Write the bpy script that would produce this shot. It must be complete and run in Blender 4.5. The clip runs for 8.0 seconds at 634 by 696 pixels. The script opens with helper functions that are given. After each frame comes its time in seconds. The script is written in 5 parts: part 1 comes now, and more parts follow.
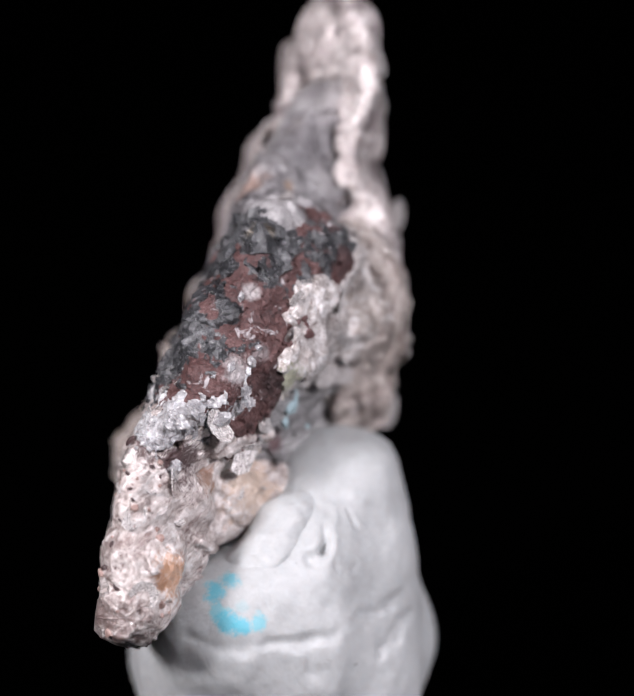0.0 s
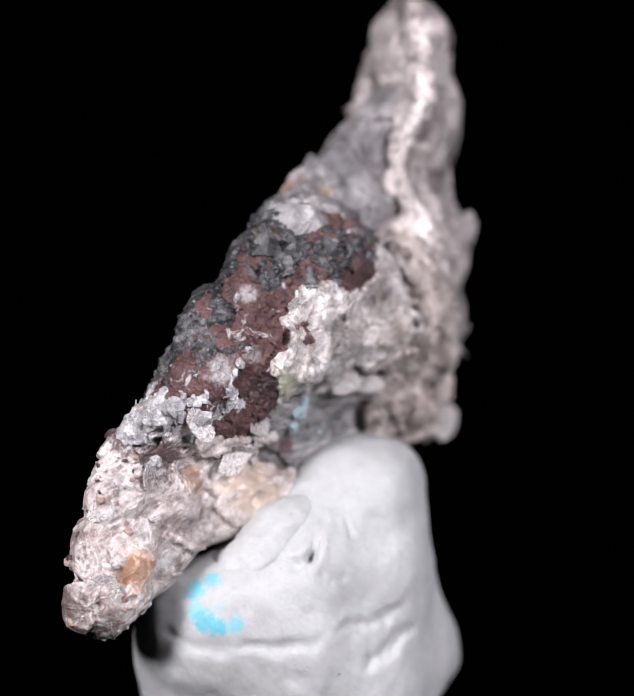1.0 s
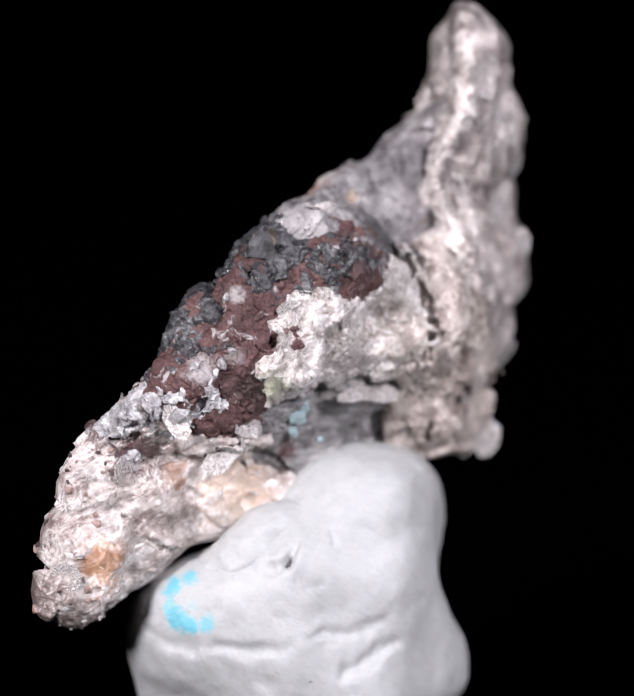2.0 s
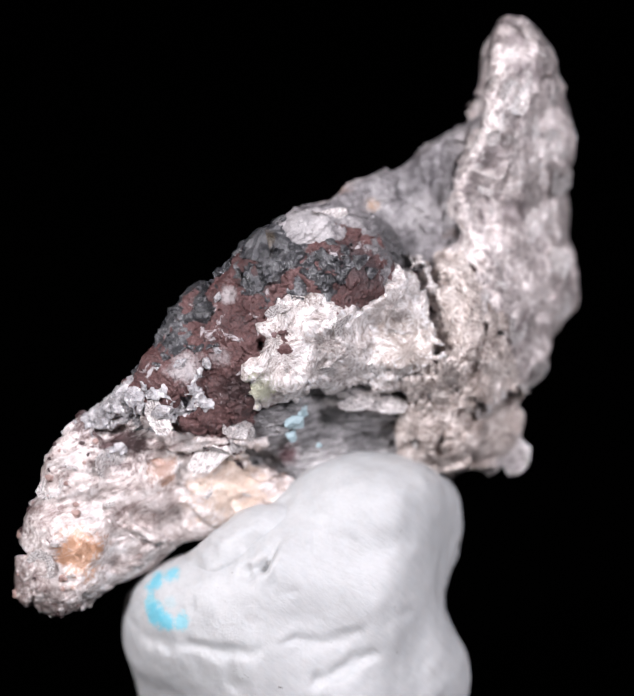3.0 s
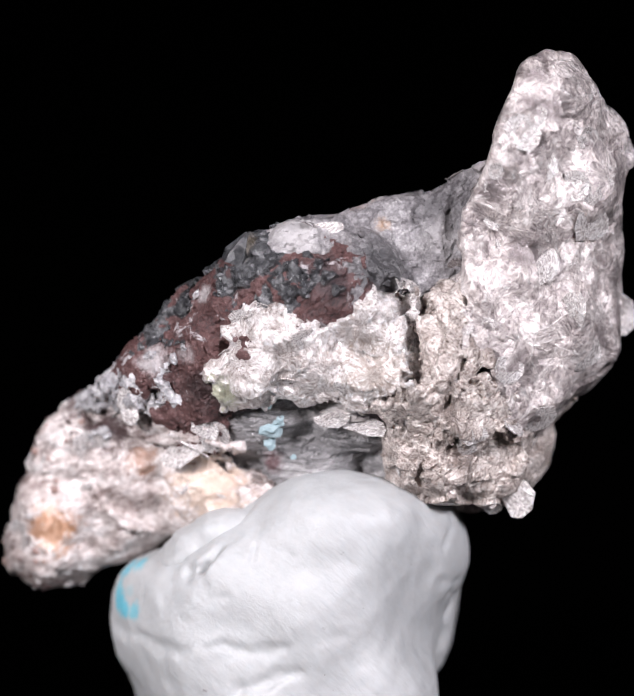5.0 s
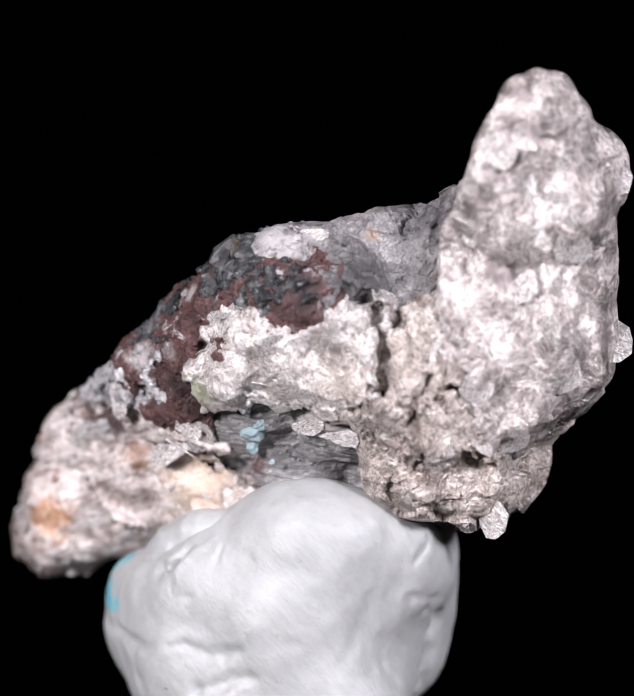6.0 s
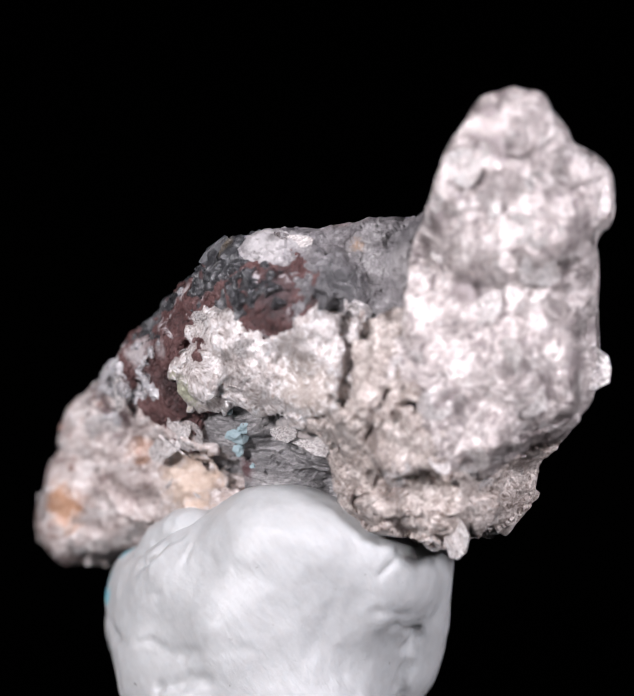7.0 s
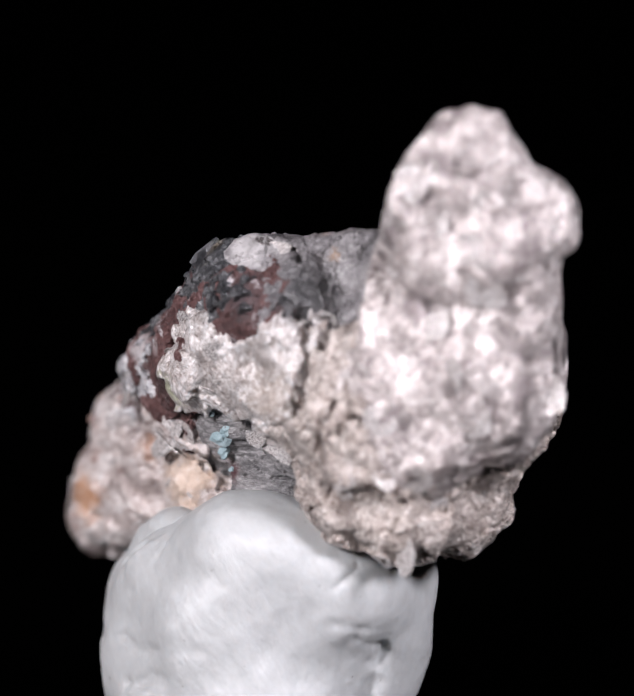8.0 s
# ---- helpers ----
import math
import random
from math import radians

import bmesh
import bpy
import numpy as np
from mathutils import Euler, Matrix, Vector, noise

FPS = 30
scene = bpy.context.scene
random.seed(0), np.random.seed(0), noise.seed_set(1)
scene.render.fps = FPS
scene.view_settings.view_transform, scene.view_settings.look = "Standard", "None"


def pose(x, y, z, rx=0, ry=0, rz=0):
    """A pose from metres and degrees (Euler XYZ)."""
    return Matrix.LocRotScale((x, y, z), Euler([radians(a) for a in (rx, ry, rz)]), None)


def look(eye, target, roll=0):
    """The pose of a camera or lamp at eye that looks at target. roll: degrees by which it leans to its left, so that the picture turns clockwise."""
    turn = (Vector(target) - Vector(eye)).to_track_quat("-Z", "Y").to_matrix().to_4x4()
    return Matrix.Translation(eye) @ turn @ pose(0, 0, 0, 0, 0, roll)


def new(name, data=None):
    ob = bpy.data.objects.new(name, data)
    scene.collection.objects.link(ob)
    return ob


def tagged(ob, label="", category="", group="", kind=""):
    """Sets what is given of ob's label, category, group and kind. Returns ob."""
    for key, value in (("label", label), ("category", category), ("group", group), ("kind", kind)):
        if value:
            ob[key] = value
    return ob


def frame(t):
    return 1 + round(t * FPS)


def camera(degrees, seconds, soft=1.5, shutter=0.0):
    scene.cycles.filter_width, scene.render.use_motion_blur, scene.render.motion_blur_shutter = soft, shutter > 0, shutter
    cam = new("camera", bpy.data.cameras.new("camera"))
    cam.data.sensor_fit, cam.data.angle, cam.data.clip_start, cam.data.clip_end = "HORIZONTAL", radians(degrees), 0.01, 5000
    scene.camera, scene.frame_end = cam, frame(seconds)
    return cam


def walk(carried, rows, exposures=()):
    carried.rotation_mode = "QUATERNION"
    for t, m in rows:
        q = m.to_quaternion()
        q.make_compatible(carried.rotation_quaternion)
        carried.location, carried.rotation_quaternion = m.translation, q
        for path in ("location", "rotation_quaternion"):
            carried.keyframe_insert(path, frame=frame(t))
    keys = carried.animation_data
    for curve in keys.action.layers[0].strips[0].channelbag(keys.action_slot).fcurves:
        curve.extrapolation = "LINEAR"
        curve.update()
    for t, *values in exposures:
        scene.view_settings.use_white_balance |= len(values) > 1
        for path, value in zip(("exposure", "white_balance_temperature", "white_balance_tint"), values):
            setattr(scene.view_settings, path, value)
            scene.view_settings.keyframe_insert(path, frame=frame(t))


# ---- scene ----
# A small mineral specimen pressed into white putty turns slowly before a still macro lens.
MM = 0.001
cam = camera(5.725, 8.0, soft=1.5)
STAND = pose(0, -0.36, 0.1330, 73.668, 0.460, -1.074)
walk(cam, [(0.0, STAND), (8.0, STAND)])
cam.data.dof.use_dof = True
cam.data.dof.focus_distance = 0.3705
cam.data.dof.aperture_fstop = 26.0

# turn of the table on which putty and specimen sit
TURN = [
    (0.0, pose(-0.00017, 0, -0.00013, 0, 0, 0.00)),
    (0.5, pose(-0.00014, 0, -0.00009, 0, 0, -6.88)),
    (1.0, pose(0.00007, 0, -0.00009, 0, 0, -13.78)),
    (1.5, pose(-0.00001, 0, -0.00006, 0, 0, -20.79)),
    (3.0, pose(0.00010, 0, -0.00000, 0, 0, -41.23)),
    (3.5, pose(0.00031, 0, 0.00007, 0, 0, -48.28)),
    (4.0, pose(0.00021, 0, 0.00005, 0, 0, -55.16)),
    (4.5, pose(0.00011, 0, 0.00007, 0, 0, -61.99)),
    (6.0, pose(-0.00022, 0, 0.00006, 0, 0, -81.91)),
    (6.5, pose(-0.00017, 0, 0.00003, 0, 0, -88.71)),
    (7.0, pose(-0.00007, 0, 0.00004, 0, 0, -95.64)),
    (7.5, pose(-0.00010, 0, 0.00010, 0, 0, -102.58)),
    (8.0, pose(0.00009, 0, -0.00005, 0, 0, -109.24)),
]

# ---- light: two small softboxes above and beside the lens, dark room ----
world = bpy.data.worlds.new("dark_room")
world.use_nodes = True
world.node_tree.nodes["Background"].inputs[0].default_value = (0.6, 0.65, 0.75, 1)
world.node_tree.nodes["Background"].inputs[1].default_value = 0.0
scene.world = world
scene.view_settings.exposure = 0.0


def softbox(name, eye, target, size, watts, colour):
    lamp = bpy.data.lights.new(name, "AREA")
    lamp.shape, lamp.size, lamp.energy, lamp.color = "DISK", size, watts, colour
    ob = new(name, lamp)
    ob.matrix_world = look(eye, target)
    return ob


SUBJECT = (0.002, 0.004, 0.026)
softbox("softbox_left", (-0.25, -0.26, 0.23), SUBJECT, 0.08, 2.3, (1.0, 0.952, 1.01))
softbox("softbox_right", (0.25, -0.25, 0.24), SUBJECT, 0.10, 1.9, (0.99, 0.947, 1.03))


# ---- materials ----
def ramp_node(nt, fac, stops):
    r = nt.nodes.new("ShaderNodeValToRGB")
    els = r.color_ramp.elements
    while len(els) < len(stops):
        els.new(0.5)
    for e, (p, c) in zip(els, stops):
        e.position, e.color = p, (*c, 1) if len(c) == 3 else c
    nt.links.new(fac, r.inputs[0])
    return r.outputs[0]


def noise_node(nt, vec, scale, detail=4.0, rough=0.6, distort=0.0):
    n = nt.nodes.new("ShaderNodeTexNoise")
    n.inputs["Scale"].default_value, n.inputs["Detail"].default_value = scale, detail
    n.inputs["Roughness"].default_value, n.inputs["Distortion"].default_value = rough, distort
    nt.links.new(vec, n.inputs["Vector"])
    return n.outputs["Fac"]


def math_node(nt, op, a, b=0.0, clamp=False):
    m = nt.nodes.new("ShaderNodeMath")
    m.operation, m.use_clamp = op, clamp
    for i, v in enumerate((a, b)):
        if isinstance(v, (int, float)):
            m.inputs[i].default_value = v
        else:
            nt.links.new(v, m.inputs[i])
    return m.outputs[0]


def mix_node(nt, fac, a, b):
    m = nt.nodes.new("ShaderNodeMix")
    m.data_type = "RGBA"
    for i, v in ((0, fac), (6, a), (7, b)):
        if isinstance(v, tuple):
            m.inputs[i].default_value = (*v, 1)
        elif isinstance(v, (int, float)):
            m.inputs[i].default_value = v
        else:
            nt.links.new(v, m.inputs[i])
    return m.outputs[2]


def mineral(name, tones, flecks=None, patches=(), rough=0.35, spec=0.5, metal=0.0, grain=1.0, bump=0.35,
            glitter=0.0, stretch=(1, 1, 1), along=(1, 0, 0), glow=0.0, fleck_size=1.3, fleck_cut=0.58,
            glint=1.5, coat=0.0, ridges=0.0, sparkle=1.3, patch_edge=1.7):
    """Stone in millimetre grain: tones by broad noise, flecks by fine noise, stains at their places, facet glitter."""
    m = bpy.data.materials.new(name)
    m.use_nodes = True
    nt = m.node_tree
    bsdf = nt.nodes["Principled BSDF"]
    tc = nt.nodes.new("ShaderNodeTexCoord")
    lay = nt.nodes.new("ShaderNodeMapping")
    lay.inputs["Rotation"].default_value = Vector(along).rotation_difference(Vector((1, 0, 0))).to_euler()
    nt.links.new(tc.outputs["Object"], lay.inputs["Vector"])
    mp = nt.nodes.new("ShaderNodeMapping")
    mp.inputs["Scale"].default_value = [1000 * s for s in stretch]
    nt.links.new(lay.outputs[0], mp.inputs["Vector"])
    mm = nt.nodes.new("ShaderNodeMapping")
    mm.inputs["Scale"].default_value = (1000, 1000, 1000)
    nt.links.new(tc.outputs["Object"], mm.inputs["Vector"])
    vec, iso = mp.outputs[0], mm.outputs[0]
    broad = noise_node(nt, iso, 0.35 * grain, 3, 0.6, 0.4)
    fine = noise_node(nt, vec, 1.6 * grain, 6, 0.7, 0.3)
    mixed = math_node(nt, "ADD", math_node(nt, "MULTIPLY", broad, 0.5), math_node(nt, "MULTIPLY", fine, 0.5))
    wide = math_node(nt, "ADD", math_node(nt, "MULTIPLY", math_node(nt, "SUBTRACT", mixed, 0.5), 2.6), 0.5, True)
    speck = noise_node(nt, vec, 7.0 * grain, 4, 0.75)
    wide = math_node(nt, "ADD", wide, math_node(nt, "MULTIPLY", math_node(nt, "SUBTRACT", speck, 0.5), sparkle), True)
    n = len(tones)
    col = ramp_node(nt, wide, [(i / max(n - 1, 1), c) for i, c in enumerate(tones)])
    wob = noise_node(nt, iso, 1.3, 8, 0.8)
    for (x, y, z), r, c, strength in patches:
        d = nt.nodes.new("ShaderNodeVectorMath")
        d.operation = "DISTANCE"
        nt.links.new(iso, d.inputs[0])
        d.inputs[1].default_value = (x, y, z)
        near = math_node(nt, "DIVIDE", d.outputs["Value"], r)
        near = math_node(nt, "ADD", near, math_node(nt, "MULTIPLY", math_node(nt, "SUBTRACT", wob, 0.5), 2.2))
        fac = math_node(nt, "MULTIPLY", math_node(nt, "SUBTRACT", 1.0, near, False), patch_edge, True)
        col = mix_node(nt, math_node(nt, "MULTIPLY", fac, strength), col, c)
    if flecks:
        fl = noise_node(nt, iso, fleck_size, 5, 0.65, 0.6)
        fac = math_node(nt, "MULTIPLY", math_node(nt, "SUBTRACT", fl, fleck_cut), 14.0, True)
        col = mix_node(nt, fac, col, flecks)
    nt.links.new(col, bsdf.inputs["Base Color"])
    bsdf.inputs["Metallic"].default_value = metal
    bsdf.inputs["Specular IOR Level"].default_value = spec
    bsdf.inputs["IOR"].default_value = 1.56
    bsdf.inputs["Coat Weight"].default_value = coat
    bsdf.inputs["Coat Roughness"].default_value = 0.07
    rr = math_node(nt, "ADD", math_node(nt, "MULTIPLY", fine, 0.35), rough - 0.17, True)
    nt.links.new(rr, bsdf.inputs["Roughness"])
    if glow:
        bsdf.inputs["Subsurface Weight"].default_value = glow
        bsdf.inputs["Subsurface Radius"].default_value = (1.0, 0.8, 0.7)
        bsdf.inputs["Subsurface Scale"].default_value = 0.0008
    b = nt.nodes.new("ShaderNodeBump")
    b.inputs["Strength"].default_value, b.inputs["Distance"].default_value = bump, 0.0002
    height = math_node(nt, "ADD", noise_node(nt, vec, 3.0, 6, 0.75), math_node(nt, "MULTIPLY", fine, 0.8))
    if ridges:
        wv = nt.nodes.new("ShaderNodeTexWave")
        wv.inputs["Scale"].default_value, wv.inputs["Distortion"].default_value = 0.55, 5.0
        wv.inputs["Detail Scale"].default_value = 0.12
        wm = nt.nodes.new("ShaderNodeMapping")
        wm.inputs["Rotation"].default_value = (radians(40), radians(25), radians(20))
        nt.links.new(iso, wm.inputs["Vector"])
        nt.links.new(wm.outputs[0], wv.inputs["Vector"])
        height = math_node(nt, "ADD", height, math_node(nt, "MULTIPLY", math_node(nt, "MULTIPLY", wv.outputs["Fac"], broad), ridges))
    nt.links.new(height, b.inputs["Height"])
    normal = b.outputs[0]
    if glitter:
        v = nt.nodes.new("ShaderNodeTexVoronoi")
        v.inputs["Scale"].default_value = glint
        nt.links.new(vec, v.inputs["Vector"])
        sub = nt.nodes.new("ShaderNodeVectorMath")
        sub.operation = "SUBTRACT"
        nt.links.new(v.outputs["Color"], sub.inputs[0])
        sub.inputs[1].default_value = (0.5, 0.5, 0.5)
        sc = nt.nodes.new("ShaderNodeVectorMath")
        sc.operation = "SCALE"
        nt.links.new(sub.outputs[0], sc.inputs[0])
        sc.inputs["Scale"].default_value = glitter
        add = nt.nodes.new("ShaderNodeVectorMath")
        add.operation = "ADD"
        nt.links.new(normal, add.inputs[0])
        nt.links.new(sc.outputs[0], add.inputs[1])
        nm = nt.nodes.new("ShaderNodeVectorMath")
        nm.operation = "NORMALIZE"
        nt.links.new(add.outputs[0], nm.inputs[0])
        normal = nm.outputs[0]
    nt.links.new(normal, bsdf.inputs["Normal"])
    if coat:
        spark = nt.nodes.new("ShaderNodeTexVoronoi")
        spark.inputs["Scale"].default_value = 3.2
        nt.links.new(iso, spark.inputs["Vector"])
        tip = nt.nodes.new("ShaderNodeVectorMath")
        tip.operation = "MULTIPLY_ADD"
        nt.links.new(spark.outputs["Color"], tip.inputs[0])
        tip.inputs[1].default_value = (0.7, 0.7, 0.7)
        tip.inputs[2].default_value = (-0.35, -0.35, -0.35)
        both = nt.nodes.new("ShaderNodeVectorMath")
        both.operation = "ADD"
        nt.links.new(normal, both.inputs[0])
        nt.links.new(tip.outputs[0], both.inputs[1])
        unit = nt.nodes.new("ShaderNodeVectorMath")
        unit.operation = "NORMALIZE"
        nt.links.new(both.outputs[0], unit.inputs[0])
        nt.links.new(unit.outputs[0], bsdf.inputs["Coat Normal"])
    return m


def vector_node(nt, op, a, b=None, scale=None):
    v = nt.nodes.new("ShaderNodeVectorMath")
    v.operation = op
    for k, w in enumerate((a, b)):
        if isinstance(w, tuple):
            v.inputs[k].default_value = w
        elif w is not None:
            nt.links.new(w, v.inputs[k])
    if scale is not None:
        v.inputs["Scale"].default_value = scale
    return v.outputs[0]


def mica(name, tones, size=2.4, fibres=5.0, edges=0.5, windows=0.3, tilt=0.5, coat=0.7, clear=0.0, along=None, patches=(), flecks=None,
         fleck_cut=0.63, glow=0.2, bump=0.75, rough=0.34, fine_size=0.45, sheen=0.18, spark=0.55):
    """Fibrous sheet mineral: fans of fibres that spread from the heart of every plate, pale plate edges, smoky windows,
    and a glassy gloss that tilts from plate to plate. tones: deep, middle, pale, white. size: of a plate in millimetres."""
    m = bpy.data.materials.new(name)
    m.use_nodes = True
    nt = m.node_tree
    bsdf = nt.nodes["Principled BSDF"]
    tc = nt.nodes.new("ShaderNodeTexCoord")
    iso = vector_node(nt, "SCALE", tc.outputs["Object"], scale=1000)
    bend = nt.nodes.new("ShaderNodeTexNoise")
    bend.inputs["Scale"].default_value, bend.inputs["Detail"].default_value = 0.5, 3
    nt.links.new(iso, bend.inputs["Vector"])
    sway = vector_node(nt, "SCALE", vector_node(nt, "SUBTRACT", bend.outputs["Color"], (0.5, 0.5, 0.5)), scale=1.3)
    bent = vector_node(nt, "ADD", iso, sway)

    def fans(plate, count):
        cell = nt.nodes.new("ShaderNodeTexVoronoi")
        cell.inputs["Scale"].default_value = 1 / plate
        nt.links.new(bent, cell.inputs["Vector"])
        out = vector_node(nt, "SUBTRACT", bent, cell.outputs["Position"])
        ray = vector_node(nt, "SCALE", vector_node(nt, "NORMALIZE", out), scale=count)
        spread = vector_node(nt, "ADD", vector_node(nt, "ADD", ray, vector_node(nt, "SCALE", out, scale=0.35 / plate * 2.4)),
                             vector_node(nt, "SCALE", cell.outputs["Color"], scale=9.0))
        return noise_node(nt, spread, 1.0, 5, 0.56, 0.3), cell.outputs["Color"]

    broad_fan, tone = fans(size, fibres)
    fine_fan, glint = fans(size * fine_size, fibres * 0.8)
    streak = math_node(nt, "ADD", math_node(nt, "MULTIPLY", broad_fan, 0.55), math_node(nt, "MULTIPLY", fine_fan, 0.45))
    if along:
        lay = nt.nodes.new("ShaderNodeMapping")
        lay.inputs["Rotation"].default_value = Vector(along).rotation_difference(Vector((1, 0, 0))).to_euler()
        nt.links.new(bent, lay.inputs["Vector"])
        pull = nt.nodes.new("ShaderNodeMapping")
        pull.inputs["Scale"].default_value = (0.22, 2.2, 2.2)
        nt.links.new(lay.outputs[0], pull.inputs["Vector"])
        strand = noise_node(nt, pull.outputs[0], 1.1, 6, 0.7, 0.4)
        streak = math_node(nt, "ADD", math_node(nt, "MULTIPLY", streak, 0.45), math_node(nt, "MULTIPLY", strand, 0.55))
    cloud = noise_node(nt, iso, 0.45, 4, 0.6, 0.5)
    level = math_node(nt, "ADD", streak, math_node(nt, "MULTIPLY", math_node(nt, "SUBTRACT", cloud, 0.5), 0.3))
    col = ramp_node(nt, level, [(0.37, tones[0]), (0.46, tones[1]), (0.54, tones[2]), (0.63, tones[3])])
    # smoky windows: some plates let the dark stone below through
    part_of = nt.nodes.new("ShaderNodeSeparateColor")
    nt.links.new(tone, part_of.inputs[0])
    rim_cell = nt.nodes.new("ShaderNodeTexVoronoi")
    rim_cell.feature = "DISTANCE_TO_EDGE"
    rim_cell.inputs["Scale"].default_value = 1 / size
    nt.links.new(bent, rim_cell.inputs["Vector"])
    inside = math_node(nt, "MULTIPLY", math_node(nt, "SUBTRACT", rim_cell.outputs["Distance"], 0.06), 5.0, True)
    dim = math_node(nt, "MULTIPLY", inside, math_node(nt, "MULTIPLY", math_node(nt, "SUBTRACT", part_of.outputs[0], 0.6), 4.0, True))
    col = mix_node(nt, math_node(nt, "MULTIPLY", dim, windows), col, tones[0])
    broken = math_node(nt, "MULTIPLY", math_node(nt, "SUBTRACT", noise_node(nt, iso, 1.1, 3), 0.42), 5.0, True)
    line = math_node(nt, "SUBTRACT", 1.0, math_node(nt, "MULTIPLY", rim_cell.outputs["Distance"], 26.0, True), True)
    line = math_node(nt, "MULTIPLY", line, broken)
    col = mix_node(nt, math_node(nt, "MULTIPLY", line, edges), col, tones[3])
    wob = noise_node(nt, iso, 1.3, 8, 0.8)
    for (x, y, z), r, c, strength in patches:
        d = nt.nodes.new("ShaderNodeVectorMath")
        d.operation = "DISTANCE"
        nt.links.new(iso, d.inputs[0])
        d.inputs[1].default_value = (x, y, z)
        near = math_node(nt, "ADD", math_node(nt, "DIVIDE", d.outputs["Value"], r), math_node(nt, "MULTIPLY", math_node(nt, "SUBTRACT", wob, 0.5), 2.2))
        near = math_node(nt, "ADD", near, math_node(nt, "MULTIPLY", math_node(nt, "SUBTRACT", streak, 0.5), 4.0))
        fac = math_node(nt, "MULTIPLY", math_node(nt, "SUBTRACT", 1.0, near), 1.7, True)
        col = mix_node(nt, math_node(nt, "MULTIPLY", fac, strength), col, c)
    if flecks:
        fl = noise_node(nt, iso, 1.1, 5, 0.65, 0.6)
        col = mix_node(nt, math_node(nt, "MULTIPLY", math_node(nt, "SUBTRACT", fl, fleck_cut), 14.0, True), col, flecks)
    nt.links.new(col, bsdf.inputs["Base Color"])
    bsdf.inputs["Specular IOR Level"].default_value = 0.6
    bsdf.inputs["IOR"].default_value = 1.58
    bsdf.inputs["Transmission Weight"].default_value = clear
    bsdf.inputs["Coat Weight"].default_value = coat
    bsdf.inputs["Coat Roughness"].default_value = 0.1
    nt.links.new(math_node(nt, "ADD", math_node(nt, "MULTIPLY", broad_fan, 0.4), rough - 0.2, True), bsdf.inputs["Roughness"])
    bsdf.inputs["Subsurface Weight"].default_value = glow
    bsdf.inputs["Subsurface Radius"].default_value = (1.0, 0.85, 0.78)
    bsdf.inputs["Subsurface Scale"].default_value = 0.0006
    b = nt.nodes.new("ShaderNodeBump")
    b.inputs["Strength"].default_value, b.inputs["Distance"].default_value = bump, 0.00022
    height = math_node(nt, "ADD", math_node(nt, "MULTIPLY", streak, 1.4), math_node(nt, "MULTIPLY", noise_node(nt, iso, 2.6, 5, 0.7), 0.35))
    nt.links.new(math_node(nt, "ADD", height, math_node(nt, "MULTIPLY", line, 0.35)), b.inputs["Height"])
    crumb_cell = nt.nodes.new("ShaderNodeTexVoronoi")
    crumb_cell.inputs["Scale"].default_value = 2.6
    nt.links.new(bent, crumb_cell.inputs["Vector"])
    jitter = vector_node(nt, "SUBTRACT", crumb_cell.outputs["Color"], (0.5, 0.5, 0.5))
    facet = vector_node(nt, "ADD", vector_node(nt, "SCALE", jitter, scale=spark * 0.6),
                        vector_node(nt, "SCALE", vector_node(nt, "SUBTRACT", glint, (0.5, 0.5, 0.5)), scale=tilt * 0.8))
    nt.links.new(vector_node(nt, "NORMALIZE", vector_node(nt, "ADD", b.outputs[0], facet)), bsdf.inputs["Normal"])
    bsdf.inputs["Metallic"].default_value = sheen
    lean = vector_node(nt, "SCALE", vector_node(nt, "SUBTRACT", glint, (0.5, 0.5, 0.5)), scale=tilt)
    lean = vector_node(nt, "ADD", lean, vector_node(nt, "SCALE", vector_node(nt, "SUBTRACT", tone, (0.5, 0.5, 0.5)), scale=tilt * 0.8))
    lean = vector_node(nt, "ADD", lean, vector_node(nt, "SCALE", jitter, scale=spark))
    nt.links.new(vector_node(nt, "NORMALIZE", vector_node(nt, "ADD", b.outputs[0], lean)), bsdf.inputs["Coat Normal"])
    return m


MICA = mica("pearly_mica", [(0.22, 0.185, 0.185), (0.43, 0.375, 0.365), (0.62, 0.56, 0.54), (0.9, 0.85, 0.825)], size=2.6, windows=0.85, edges=0.8, fibres=4.0, tilt=0.9)
MICA_BEIGE = mica("beige_mica", [(0.16, 0.12, 0.105), (0.4, 0.335, 0.3), (0.62, 0.55, 0.51), (0.86, 0.8, 0.76)], size=1.9, windows=0.5, edges=0.5, tilt=0.9)
MICA_CLEAR = mica("clear_mica", [(0.3, 0.25, 0.23), (0.57, 0.515, 0.49), (0.79, 0.75, 0.735), (0.95, 0.93, 0.93)], size=2.2, windows=0.35, edges=0.5, tilt=0.8,
                  patches=[((4.4, -1.7, 26.0), 1.3, (0.6, 0.64, 0.42), 0.6), ((9.2, 6.4, 27.8), 2.4, (0.42, 0.34, 0.28), 0.55)])
